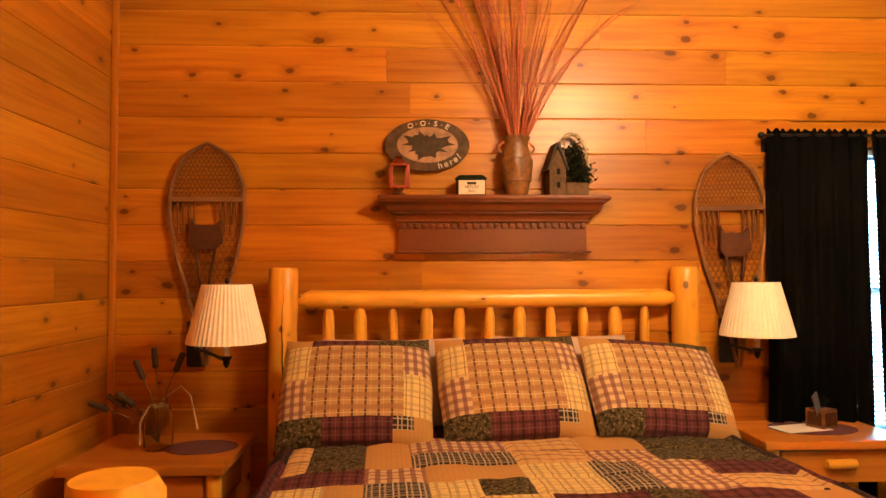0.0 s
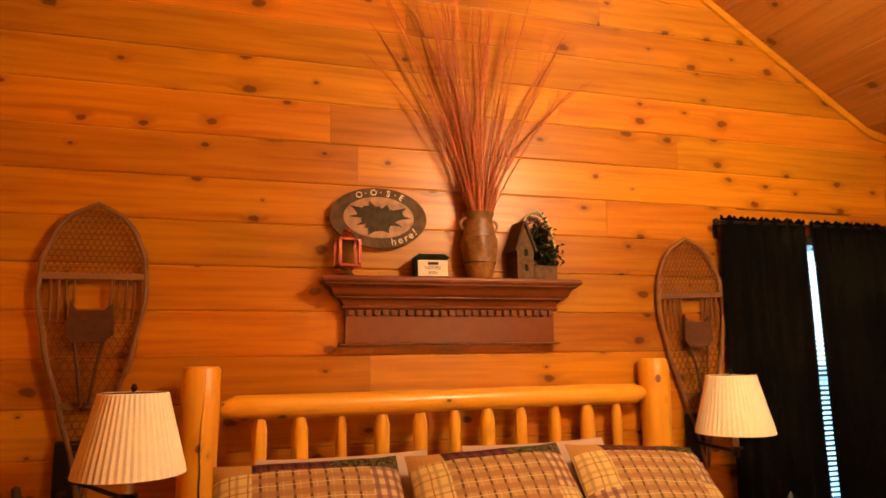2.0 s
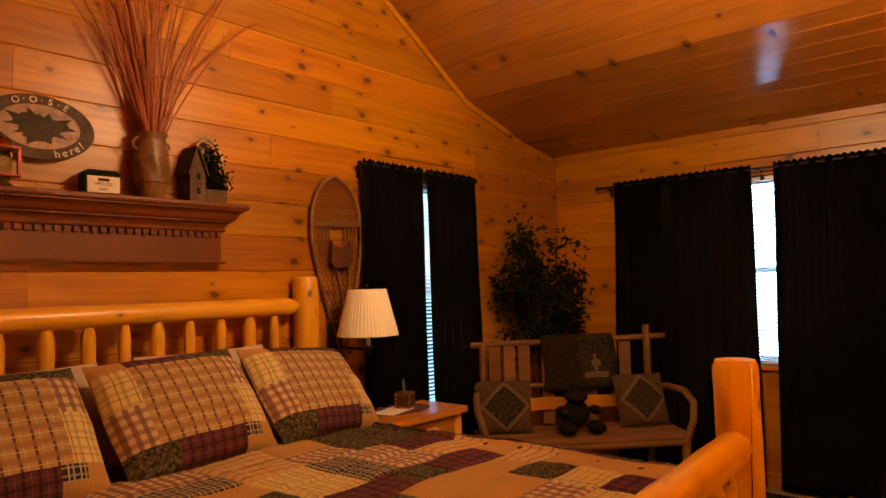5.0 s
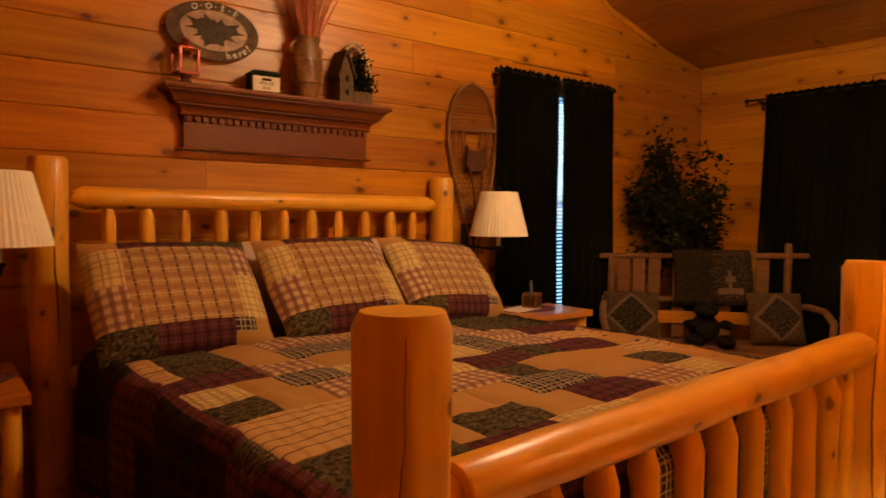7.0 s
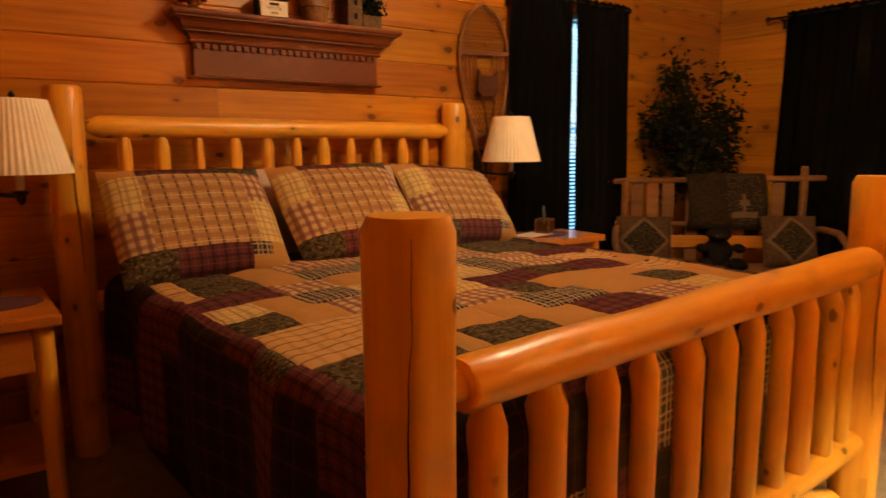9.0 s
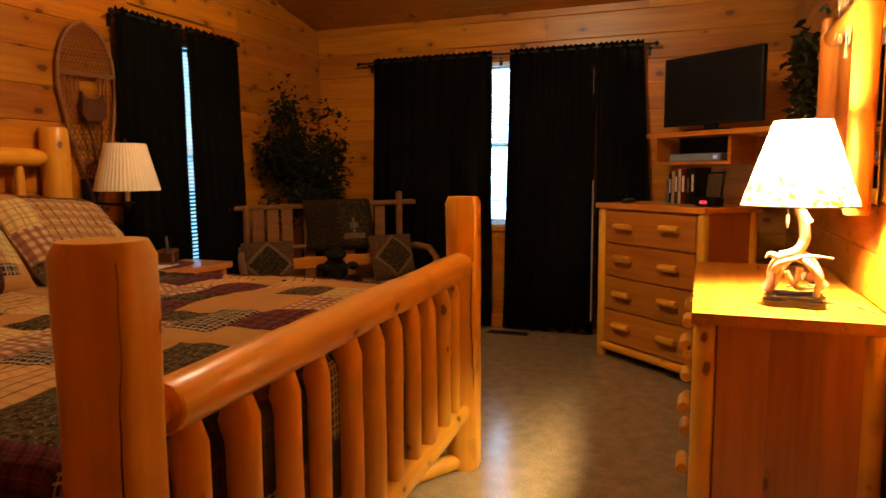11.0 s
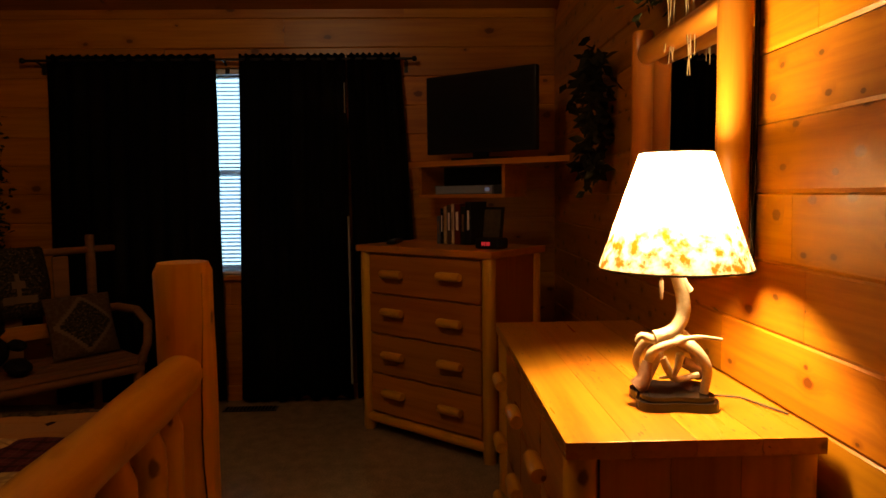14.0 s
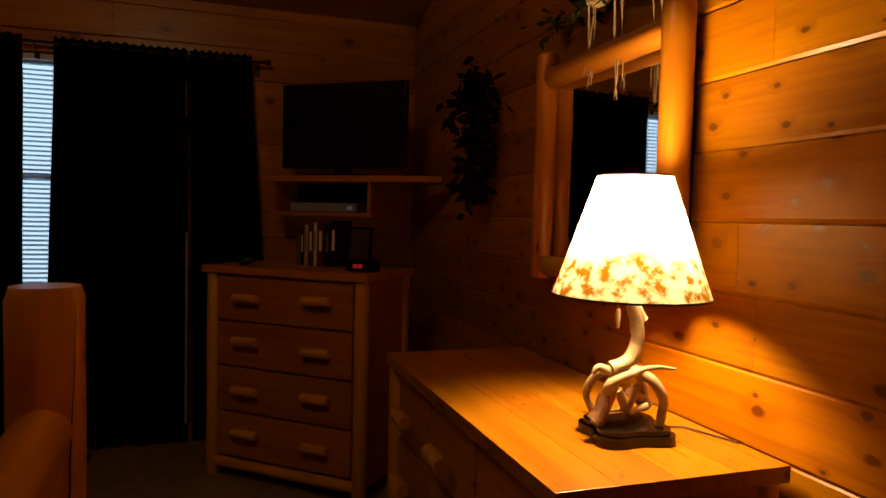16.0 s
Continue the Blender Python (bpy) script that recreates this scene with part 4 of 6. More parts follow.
def build_nightstand(m, w, d, label, handle_x):
    """Origin at the floor under the middle of the back edge; front towards -y."""
    top = thing("nightstand", label, "nightstand", m, "nightstands by the bed")
    part("tabletop", box(-w / 2, w / 2, -d, 0, 0.662, 0.70, 0.008), M_FURN_X, top)
    for sx in (-1, 1):
        for y in (-d + 0.05, -0.05):
            part("leg", log((sx * (w / 2 - 0.05), y, 0), (sx * (w / 2 - 0.05), y, 0.662), 0.03, seed=sx + y * 9, sides=12, steps=4), M_LOG_Z, top, smooth=True)
        part("side_panel", box(sx * (w / 2 - 0.06) - 0.008, sx * (w / 2 - 0.06) + 0.008, -d + 0.06, -0.06, 0.50, 0.66), M_FURN_Y, top)
    part("back_panel", box(-w / 2 + 0.06, w / 2 - 0.06, -0.06, -0.045, 0.50, 0.66), M_FURN_X, top)
    drawer = part("drawer", box(-w / 2 + 0.085, w / 2 - 0.085, -d + 0.03, -d + 0.055, 0.515, 0.652, 0.005), M_FURN_X, top)
    part("log_handle", log((-0.06 + handle_x, -d + 0.01, 0.60), (0.07 + handle_x, -d + 0.01, 0.60), 0.021, seed=4, sides=12, steps=3), M_LOG_X, drawer, smooth=True)
    part("lower_shelf", box(-w / 2 + 0.06, w / 2 - 0.06, -d + 0.06, -0.05, 0.17, 0.195, 0.004), M_FURN_X, top)
    return top


build_nightstand(pose(1.505, -0.02, 0, 0, 0, 0), 0.66, 0.42, "varnished pine nightstand with one drawer beside the curtain", 0.0)
build_nightstand(pose(-1.365, -0.13, 0), 0.63, 0.55, "varnished pine nightstand with one drawer near the corner", 0.0)


def build_mat(m, a, b, material, label, name="place_mat"):
    tagged(part(name, lathe([(1.0, 0.0), (1.0, 0.003), (0.97, 0.004)], 40), material), label, "mat").matrix_basis = m @ Matrix.Diagonal((a, b, 1, 1))


def build_cattail_jar(m):
    top = thing("cattail_jar", "greenish glass jar holding dark cattails", "jar", m)
    jar = part("jar", lathe([(0.052, 0.0), (0.058, 0.01), (0.062, 0.10), (0.052, 0.16), (0.034, 0.19), (0.036, 0.215), (0.030, 0.215), (0.030, 0.19), (0.047, 0.155), (0.056, 0.10), (0.05, 0.012)], 24), M_JAR, top, smooth=True)
    part("raffia_bow", tube([(0.036, 0, 0.18), (0.0, -0.036, 0.18), (-0.036, 0, 0.18), (0, 0.036, 0.18), (0.036, 0, 0.18)], 0.006, 6), M_RAFFIA, jar, "pale raffia tie", smooth=True)
    part("raffia_tail", tube([(-0.03, -0.03, 0.18), (-0.06, -0.04, 0.12), (-0.055, -0.05, 0.03)], 0.004, 5), M_RAFFIA, jar, smooth=True)
    for dx, dy, h in ((-0.10, 0.0, 0.37), (-0.03, 0.02, 0.42), (0.10, 0.0, 0.40), (-0.22, 0.02, 0.22), (-0.28, -0.02, 0.20), (-0.17, 0.0, 0.235)):
        base, tip = Vector((0, 0, 0.03)), Vector((dx, dy, h))
        mid = Vector((dx * 0.35, dy * 0.4, h * 0.62))
        part("stem", tube([base, mid, tip], 0.0025, 5), M_BARK, top, smooth=True)
        d = (tip - mid).normalized()
        part("cattail", tube([tip - d * 0.09, tip - d * 0.085, tip - d * 0.045, tip - d * 0.005, tip], [0.005, 0.0125, 0.0135, 0.0125, 0.004], 10), M_SIGN_DARK, top, "dark brown cattail head", smooth=True)
    part("dry_reed", tube([(0.01, 0, 0.2), (0.09, 0, 0.26), (0.13, 0, 0.22), (0.16, 0, 0.08)], [0.002, 0.002, 0.003, 0.004], 5), M_RAFFIA, top, "pale drooping reed", smooth=True)


def build_pen_box(m):
    top = thing("desk_caddy", "small carved wooden caddy with pens and a card", "caddy", m)
    part("body", box(-0.05, 0.05, -0.045, 0.045, 0, 0.085, 0.004), M_CLAY, top)
    part("inset", box(-0.04, 0.04, -0.048, -0.044, 0.012, 0.072, 0.002), M_LEATHER, top)
    part("inset", box(-0.052, -0.049, -0.035, 0.035, 0.012, 0.072, 0.002), M_LEATHER, top)
    card = part("card", box(-0.022, 0.022, -0.003, 0.003, 0, 0.12, 0.002), M_GREY, top, "pale blue-grey card")
    card.matrix_basis = pose(-0.025, -0.01, 0.05, 0, -24, 8)
    for i in range(4):
        part("pen", tube([(0.0 + 0.012 * i, 0.01, 0.05), (0.006 + 0.016 * i, 0.0, 0.15 - 0.008 * i)], 0.0035, 6), M_BLACK, top)


build_mat(pose(1.52, -0.20, 0.7005), 0.20, 0.14, M_MAT, "oval maroon place mat on the nightstand")
_p = part("note_paper", box(-0.12, 0.12, -0.07, 0.07, 0, 0.002), M_PAPER)
_p.matrix_basis = pose(1.45, -0.22, 0.7052, 0, 0, 14)
tagged(_p, "white folded paper on the place mat", "paper")
build_pen_box(pose(1.565, -0.20, 0.7075, 0, 0, 25))
build_mat(pose(-1.22, -0.40, 0.7005), 0.15, 0.12, M_MAT, "oval dark red mat on the nightstand")
build_cattail_jar(pose(-1.39, -0.42, 0.7005))

# ---------- dresser, mirror and lamp ----------


def build_dresser():
    top = thing("dresser", "long varnished pine dresser with log handles", "dresser", pose(0.67, -3.585, 0))
    w, d = 1.27, 0.53
    for i in range(4):
        y0, y1 = i * d / 4 + 0.0006 * (i > 0), (i + 1) * d / 4
        part("top_board", box(0, w, y0, y1, 0.755, 0.79, 0.0012), M_FURN_TOP, top)
    part("body", box(0.055, w - 0.055, 0.02, d - 0.05, 0.06, 0.754), M_FURN_X, top)
    for x0 in (0.022, w - 0.052):
        for i in range(3):
            part("end_panel", box(x0, x0 + 0.03, 0.02 + i * 0.145, 0.02 + (i + 1) * 0.145 - 0.0005, 0.06, 0.752, 0.001), M_FURN_Z, top)
    for x in (0.045, w - 0.045):
        for y in (0.035, d - 0.04):
            part("corner_post", log((x, y, 0), (x, y, 0.754), 0.036, seed=x * 9 + y, sides=12, steps=4), M_LOG_Z, top, smooth=True)
    for c in range(3):
        for r in range(3):
            x0, x1 = 0.09 + c * 0.367, 0.09 + (c + 1) * 0.367 - 0.012
            z0, z1 = 0.10 + r * 0.216, 0.10 + (r + 1) * 0.216 - 0.012
            drawer = part("drawer", box(x0, x1, d - 0.05, d - 0.028, z0, z1, 0.005), M_FURN_X, top)
            xm = (x0 + x1) / 2
            part("log_handle", log((xm - 0.06, d + 0.018, (z0 + z1) / 2), (xm + 0.06, d + 0.018, (z0 + z1) / 2), 0.022, seed=c * 3 + r, sides=12, steps=3), M_LOG_X, drawer, smooth=True)


def build_mirror():
    top = thing("log_mirror", "wall mirror in a peeled pine log frame", "mirror", pose(0, SOUTH + 0.004, 0))
    for x, r in ((1.022, 0.040), (1.715, 0.037)):
        part("side_log", log((x, 0.066, 1.075), (x, 0.066, 1.81 if x < 1.5 else 1.83), r, seed=x * 5, sides=16), M_FURN_Z, top, smooth=True)
    part("top_log", log((1.04, 0.066, 1.745), (1.70, 0.066, 1.745), 0.034, 0.03, 0.03, seed=3), M_FURN_X, top, smooth=True)
    part("bottom_log", log((1.04, 0.066, 1.12), (1.70, 0.066, 1.12), 0.034, 0.03, 0.03, seed=8), M_LOG_X, top, smooth=True)
    part("backing", box(1.03, 1.72, 0.0, 0.006, 1.10, 1.76), M_DARKWOOD, top)
    pane = part("mirror_glass", box(-0.335, 0.335, -0.003, 0.003, 1.11, 1.75), M_MIRROR, top, "clear mirror glass")
    pane.matrix_basis = pose(1.372, 0.020, 0, 0, 0, 2.1)


def build_table_lamp():
    top = thing("table_lamp", "lit antler table lamp with mottled parchment shade", "lamp", Matrix.Translation(TABLE_LAMP + Vector((0, 0, 0.0008))))
    n = 48
    foot = []
    for i in range(n):
        a = 2 * math.pi * i / n
        r = 0.098 + 0.016 * math.cos(4 * (a - radians(38)))
        foot.append((r * math.cos(a) * 0.92, r * math.sin(a)))
    for z0, z1, k, name in ((0.0, 0.02, 1.0, "base"), (0.02, 0.032, 0.9, "base_step")):
        bm = prism([(x * k, y * k) for x, y in foot], z0, z1)
        for v in bm.verts:
            v.co = Vector((v.co.x, v.co.z, v.co.y))
        bmesh.ops.recalc_face_normals(bm, faces=bm.faces)
        part(name, bm, M_DARKWOOD, top)

    def horn(pts, r0, r1, name="antler", material=M_ANTLER):
        fine = []
        pts = [Vector(p) for p in pts]
        for i in range(len(pts) - 1):
            p = [pts[max(i - 1, 0)], pts[i], pts[i + 1], pts[min(i + 2, len(pts) - 1)]]
            for s in range(6):
                t = s / 6
                fine.append(0.5 * (2 * p[1] + (p[2] - p[0]) * t + (2 * p[0] - 5 * p[1] + 4 * p[2] - p[3]) * t * t + (3 * p[1] - p[0] - 3 * p[2] + p[3]) * t ** 3))
        fine.append(pts[-1])
        k = len(fine) - 1
        part(name, tube(fine, [r0 + (r1 - r0) * (i / k) ** 1.2 for i in range(k + 1)], 12, wobble=0.12, seed=r0 * 900), material, top, smooth=True)
    horn([(0.0, 0.045, 0.155), (0.0, 0.0, 0.17), (0.0, -0.022, 0.21), (0.0, -0.018, 0.26), (0.0, 0.0, 0.315), (0, 0.004, 0.34)], 0.016, 0.015)
    horn([(0.0, 0.0, 0.165), (0.0, 0.045, 0.150), (0.0, 0.075, 0.160), (0.0, 0.088, 0.145)], 0.015, 0.004)
    horn([(0.0, 0.06, 0.085), (-0.02, 0.055, 0.125), (-0.03, 0.02, 0.145), (-0.03, -0.04, 0.160), (-0.035, -0.10, 0.155)], 0.013, 0.003)
    horn([(0.0, 0.075, 0.034), (-0.01, 0.06, 0.08), (0.0, 0.03, 0.135), (0.0, 0.0, 0.165)], 0.015, 0.014)
    horn([(-0.045, -0.055, 0.034), (-0.05, -0.06, 0.09), (-0.04, -0.035, 0.135), (0.0, 0.0, 0.155)], 0.010, 0.014)
    horn([(0.05, -0.075, 0.045), (0.045, -0.075, 0.09), (0.03, -0.045, 0.14), (0.0, -0.01, 0.165)], 0.012, 0.014)
    horn([(0.05, 0.055, 0.045), (0.055, 0.07, 0.09), (0.035, 0.055, 0.135), (0.0, 0.02, 0.16)], 0.008, 0.012)
    horn([(0.02, -0.07, 0.06), (0.02, -0.03, 0.05), (0.0, 0.0, 0.06), (-0.01, 0.03, 0.11)], 0.007, 0.010)
    horn([(0.03, 0.02, 0.05), (-0.01, 0.0, 0.07), (-0.02, -0.01, 0.12)], 0.003, 0.011)
    horn([(0.055, -0.09, 0.05), (0.05, -0.07, 0.07), (0.03, -0.03, 0.09)], 0.019, 0.013, "antler_burr", M_ANTLER_DARK)
    horn([(-0.01, 0.088, 0.042), (-0.012, 0.075, 0.06), (-0.01, 0.062, 0.10)], 0.02, 0.014, "antler_burr", M_ANTLER_DARK)
    horn([(0.0, -0.034, 0.262), (0.0, -0.018, 0.282), (0.0, 0.0, 0.31)], 0.013, 0.015, "antler_burr")
    part("pull_chain", tube([(0, 0.03, 0.34), (0, 0.03, 0.285)], 0.002, 6), M_BRASS, top)
    part("pull_tip", lathe([(0.003, 0.245), (0.006, 0.27), (0.005, 0.288)], 10, (0, 0.03, 0)), M_ANTLER, top, smooth=True)
    part("socket", lathe([(0.014, 0.335), (0.018, 0.35), (0.018, 0.40)], 16), M_BRASS, top, smooth=True)
    shade = part("parchment_shade", lathe([(0.172, 0.318), (0.081, 0.583)], 56, closed_ends=False), M_PARCHMENT, top, "cream mottled parchment shade", smooth=True)
    for r, z in ((0.1725, 0.318), (0.0815, 0.583)):
        part("shade_trim", tube([(r * math.cos(2 * math.pi * i / 40), r * math.sin(2 * math.pi * i / 40), z) for i in range(41)], 0.0025, 6, cap=False), M_SIGN_DARK, shade, "dark brown binding")
    tagged(part("lamp_cord", tube([(0.96, -3.45, 0.794), (0.93, -3.53, 0.794), (0.80, -3.575, 0.795)], 0.0025, 6), M_SIGN_DARK, smooth=True), "thin brown lamp cord lying on the dresser", "cord")


def build_garland():
    rng = random.Random(21)
    top = thing("ivy_garland", "dried moss and ivy garland hung above the mirror", "garland", pose(0, SOUTH + 0.004, 0))
    part("stem", tube([(0.98, 0.03, 1.92), (1.2, 0.05, 1.90), (1.45, 0.05, 1.93), (1.72, 0.03, 1.94)], 0.008, 6), M_BARK, top, smooth=True)
    part("hook", tube([(1.2, 0.0, 1.93), (1.2, 0.055, 1.915)], 0.004, 6), M_IRON, top)
    part("hook", tube([(1.55, 0.0, 1.95), (1.55, 0.055, 1.935)], 0.004, 6), M_IRON, top)
    bm = bmesh.new()
    for x in (1.12, 1.25, 1.40, 1.55, 1.68):
        leaves(bm, (x, 0.05, 1.955), 22, 0.05, (0.06, 0.03, 0.03), rng)
    tagged(part("ivy_leaves", bm, M_LEAF, top, "dark green ivy leaves"), kind="stuff")
    bm = bmesh.new()
    for x, n, z1 in ((1.40, 5, 1.66), (1.26, 4, 1.60), (1.08, 3, 1.74)):
        for i in range(n):
            a = rng.uniform(-0.02, 0.02)
            pts = [(x + a * q + 0.012 * math.sin(q * 3 + i), 0.085 + 0.01 * math.cos(q * 2 + i), 1.95 - (1.95 - z1) * q * rng.uniform(0.8, 1.0)) for q in (0, 0.25, 0.5, 0.75, 1.0)]
            tube(pts, 0.0015, 4, bm)
    tagged(part("raffia_fringe", bm, M_RAFFIA, top, "dangling dry raffia strands"), kind="stuff")
    part("moss_tuft", lathe([(0.01, 0), (0.03, 0.01), (0.035, 0.03), (0.02, 0.05), (0.005, 0.055)], 12, (1.40, 0.07, 1.90)), M_RAFFIA, top, "pale moss tuft", smooth=True)

    top = thing("leaf_swag", "dark dried leaf swag hung on the board wall", "swag", pose(2.36, SOUTH + 0.004, 1.5))
    part("stem", tube([(0, 0.03, -0.08), (0.02, 0.05, 0.15), (0.0, 0.04, 0.38)], 0.01, 6), M_BARK, top, smooth=True)
    part("hook", tube([(0.0, 0.0, 0.38), (0.0, 0.045, 0.375)], 0.004, 6), M_IRON, top)
    bm = bmesh.new()
    for z, s in ((-0.08, 0.04), (0.05, 0.07), (0.16, 0.09), (0.27, 0.10), (0.34, 0.07)):
        leaves(bm, (0, 0.075, z), 80, 0.075, (s, 0.022, 0.045), rng)
    tagged(part("dry_leaves", bm, M_DRYLEAF, top, "dark dried leaves"), kind="stuff")


def build_switch():
    top = thing("light_switch", "aged brass double toggle switch plate on boards", "switch", pose(0.405, SOUTH + 0.0005, 1.137))
    part("plate", box(-0.058, 0.058, 0, 0.006, -0.058, 0.058, 0.003), M_SWITCH, top)
    for x in (-0.024, 0.024):
        t = part("toggle", box(x - 0.005, x + 0.005, 0.006, 0.022, -0.004, 0.008, 0.002), M_SIGN_DARK, top)
        for z in (-0.032, 0.032):
            part("screw", tube([(x, 0.005, z), (x, 0.0075, z)], 0.0035, 8), M_BRASS, top)


build_dresser()
build_mirror()
build_table_lamp()
build_garland()
build_switch()

# ---------- chest of drawers and what stands on it ----------
CHEST = pose(3.053, -2.428, 0, 0, 0, math.degrees(math.atan2(-0.664, -0.586)))


def build_chest():
    top = thing("chest_of_drawers", "varnished pine chest with four drawers across the corner", "chest", CHEST)
    w, d = 0.886, 0.46
    part("top_board", box(-0.01, w + 0.01, -0.015, d, 0.985, 1.02, 0.006), M_FURN_X, top)
    part("body", box(0.05, w - 0.05, 0.03, d - 0.02, 0.08, 0.984), M_FURN_X, top)
    for x0 in (0.02, w - 0.04):
        part("side_panel", box(x0, x0 + 0.02, 0.05, d - 0.02, 0.06, 0.984, 0.003), M_FURN_Z, top)
    for x in (0.035, w - 0.035):
        for y in (0.028, d - 0.04):
            part("corner_post", log((x, y, 0), (x, y, 0.984), 0.033, seed=x * 7 + y, sides=14, steps=5), M_LOG_Z, top, smooth=True)
    part("base_rail", log((0.05, 0.02, 0.075), (w - 0.05, 0.02, 0.075), 0.026, seed=14, sides=12), M_LOG_X, top, smooth=True)
    for r in range(4):
        z0 = 0.115 + r * 0.217
        drawer = part("drawer", box(0.072, w - 0.072, 0.008, 0.03, z0, z0 + 0.207, 0.005), M_FURN_X, top)
        for x in (0.26, w - 0.24):
            z = z0 + 0.115 + 0.008 * math.sin(r * 3 + x * 9)
            part("log_handle", log((x - 0.075, -0.018, z), (x + 0.065, -0.018, z), 0.022, seed=r + x * 3, sides=12, steps=3), M_LOG_X, drawer, smooth=True)
    rng = random.Random(2)
    x = 0.34
    for i, (mat, h, t, say) in enumerate(((M_GREY, 0.15, 0.022, "grey"), (M_BLACK, 0.19, 0.018, "black"), (M_RAFFIA, 0.20, 0.02, "tan"), (M_SIGN_DARK, 0.21, 0.028, "dark brown"), (M_IVORY, 0.215, 0.016, "cream"), (M_RED, 0.215, 0.04, "dull red"), (M_LEAF, 0.20, 0.03, "dark green"), (M_BLACK, 0.225, 0.035, "black"))):
        book = thing("book", f"upright {say} book on the pine chest", "book", CHEST @ pose(x, 0.26, 1.0205), "books on the chest")
        part("cover", box(0, t, 0, 0.14, 0, h, 0.002), mat, book)
        part("pages", box(0.002, t - 0.002, 0.003, 0.141, 0.003, h - 0.003), M_PAPER, book)
        part("spine_bar", box(t * 0.3, t * 0.7, -0.0008, 0.0005, h * 0.35, h * 0.8), M_PAPER if i % 2 else M_BRASS, book, "pale spine lettering bar")
        x += t + 0.003
    stand = thing("photo_frame", "dark standing photo frame on the pine chest", "photo frame", CHEST @ pose(0.60, 0.30, 1.0205, -8, 0, 0))
    part("frame", box(0, 0.13, 0, 0.012, 0, 0.20, 0.003), M_DARKWOOD, stand)
    part("picture", box(0.014, 0.116, -0.001, 0.001, 0.014, 0.186), M_SIGN_DARK, stand)
    part("prop", box(0.055, 0.075, 0.012, 0.05, 0, 0.10), M_DARKWOOD, stand)
    clock = thing("alarm_clock", "black digital alarm clock with red digits", "clock", CHEST @ pose(0.79, 0.09, 1.0205))
    bm = box(-0.07, 0.07, 0, 0.09, 0, 0.055, 0.015, seg=3)
    part("case", bm, M_BLACK, clock, smooth=True)
    part("display", box(-0.03, 0.03, -0.0015, 0.0, 0.012, 0.042), M_SCREEN, clock)
    for i, x in enumerate((-0.02, -0.008, 0.006, 0.018)):
        part("digit", box(x - 0.004, x + 0.003, -0.0025, -0.0015, 0.017, 0.034), M_DIGIT, clock, "glowing red digit")
    tray = thing("remote_control", "black remote control lying on the pine chest", "remote", CHEST @ pose(0.12, 0.16, 1.0205, 0, 0, 30))
    part("case", box(-0.025, 0.025, -0.09, 0.09, 0, 0.022, 0.006), M_BLACK, tray)
    for i in range(5):
        part("button_row", box(-0.016, 0.016, -0.07 + i * 0.03, -0.055 + i * 0.03, 0.022, 0.0245), M_GREY, tray)


def build_tv():
    m = pose(3.373, -2.81, 0, 0, 0, math.degrees(math.atan2(-0.569, -0.426)))
    rack = thing("corner_shelf", "pine corner shelf with an open box below", "shelf", m)
    tri = bmesh.new()
    a = [(-0.09, -0.06), (0.93, -0.06), (0.49, 0.50)]
    lo = [tri.verts.new((x, y, 1.445)) for x, y in a]
    hi = [tri.verts.new((x, y, 1.475)) for x, y in a]
    tri.faces.new(list(reversed(lo)))
    tri.faces.new(hi)
    for i in range(3):
        tri.faces.new((lo[i], lo[(i + 1) % 3], hi[(i + 1) % 3], hi[i]))
    part("shelf_board", tri, M_FURN_X, rack)
    part("box_bottom", box(-0.04, 0.54, -0.03, 0.22, 1.265, 1.285), M_FURN_X, rack)
    part("box_side", box(-0.04, -0.02, -0.03, 0.22, 1.285, 1.445), M_FURN_X, rack)
    part("box_side", box(0.52, 0.54, -0.03, 0.22, 1.285, 1.445), M_FURN_X, rack)
    part("box_back", box(-0.02, 0.52, 0.20, 0.22, 1.285, 1.445), M_BLACK, rack)
    box_ob = thing("cable_box", "slim grey cable box inside the shelf box", "cable box", m @ pose(0.24, 0.02, 1.286))
    part("case", box(-0.20, 0.20, 0, 0.17, 0, 0.05, 0.004), M_GREY, box_ob)
    part("front_panel", box(-0.19, 0.19, -0.003, 0.0, 0.004, 0.046), M_SILVER, box_ob, "silver front panel")
    part("display", box(0.145, 0.172, -0.0045, -0.003, 0.015, 0.034), M_LED, box_ob, "faint blue display")
    tv = thing("television", "flat black television standing on the corner shelf", "television", m @ pose(0, 0, 1.4755))
    part("bezel", box(0, 0.71, 0.0, 0.045, 0.04, 0.485, 0.006), M_BLACK, tv)
    part("screen", box(0.018, 0.692, -0.002, 0.0, 0.062, 0.468), M_SCREEN, tv, "dark glossy screen")
    part("stand_neck", box(0.31, 0.40, 0.01, 0.04, 0.01, 0.06), M_BLACK, tv)
    part("stand_foot", box(0.20, 0.51, -0.05, 0.13, 0.0, 0.012, 0.004), M_BLACK, tv)


build_chest()
build_tv()

# ---------- log bench with cushions, plush bear and plant ----------
BENCH = pose(2.33, -0.10, 0, 0, 0, math.degrees(math.atan2(-0.846, 0.92)))


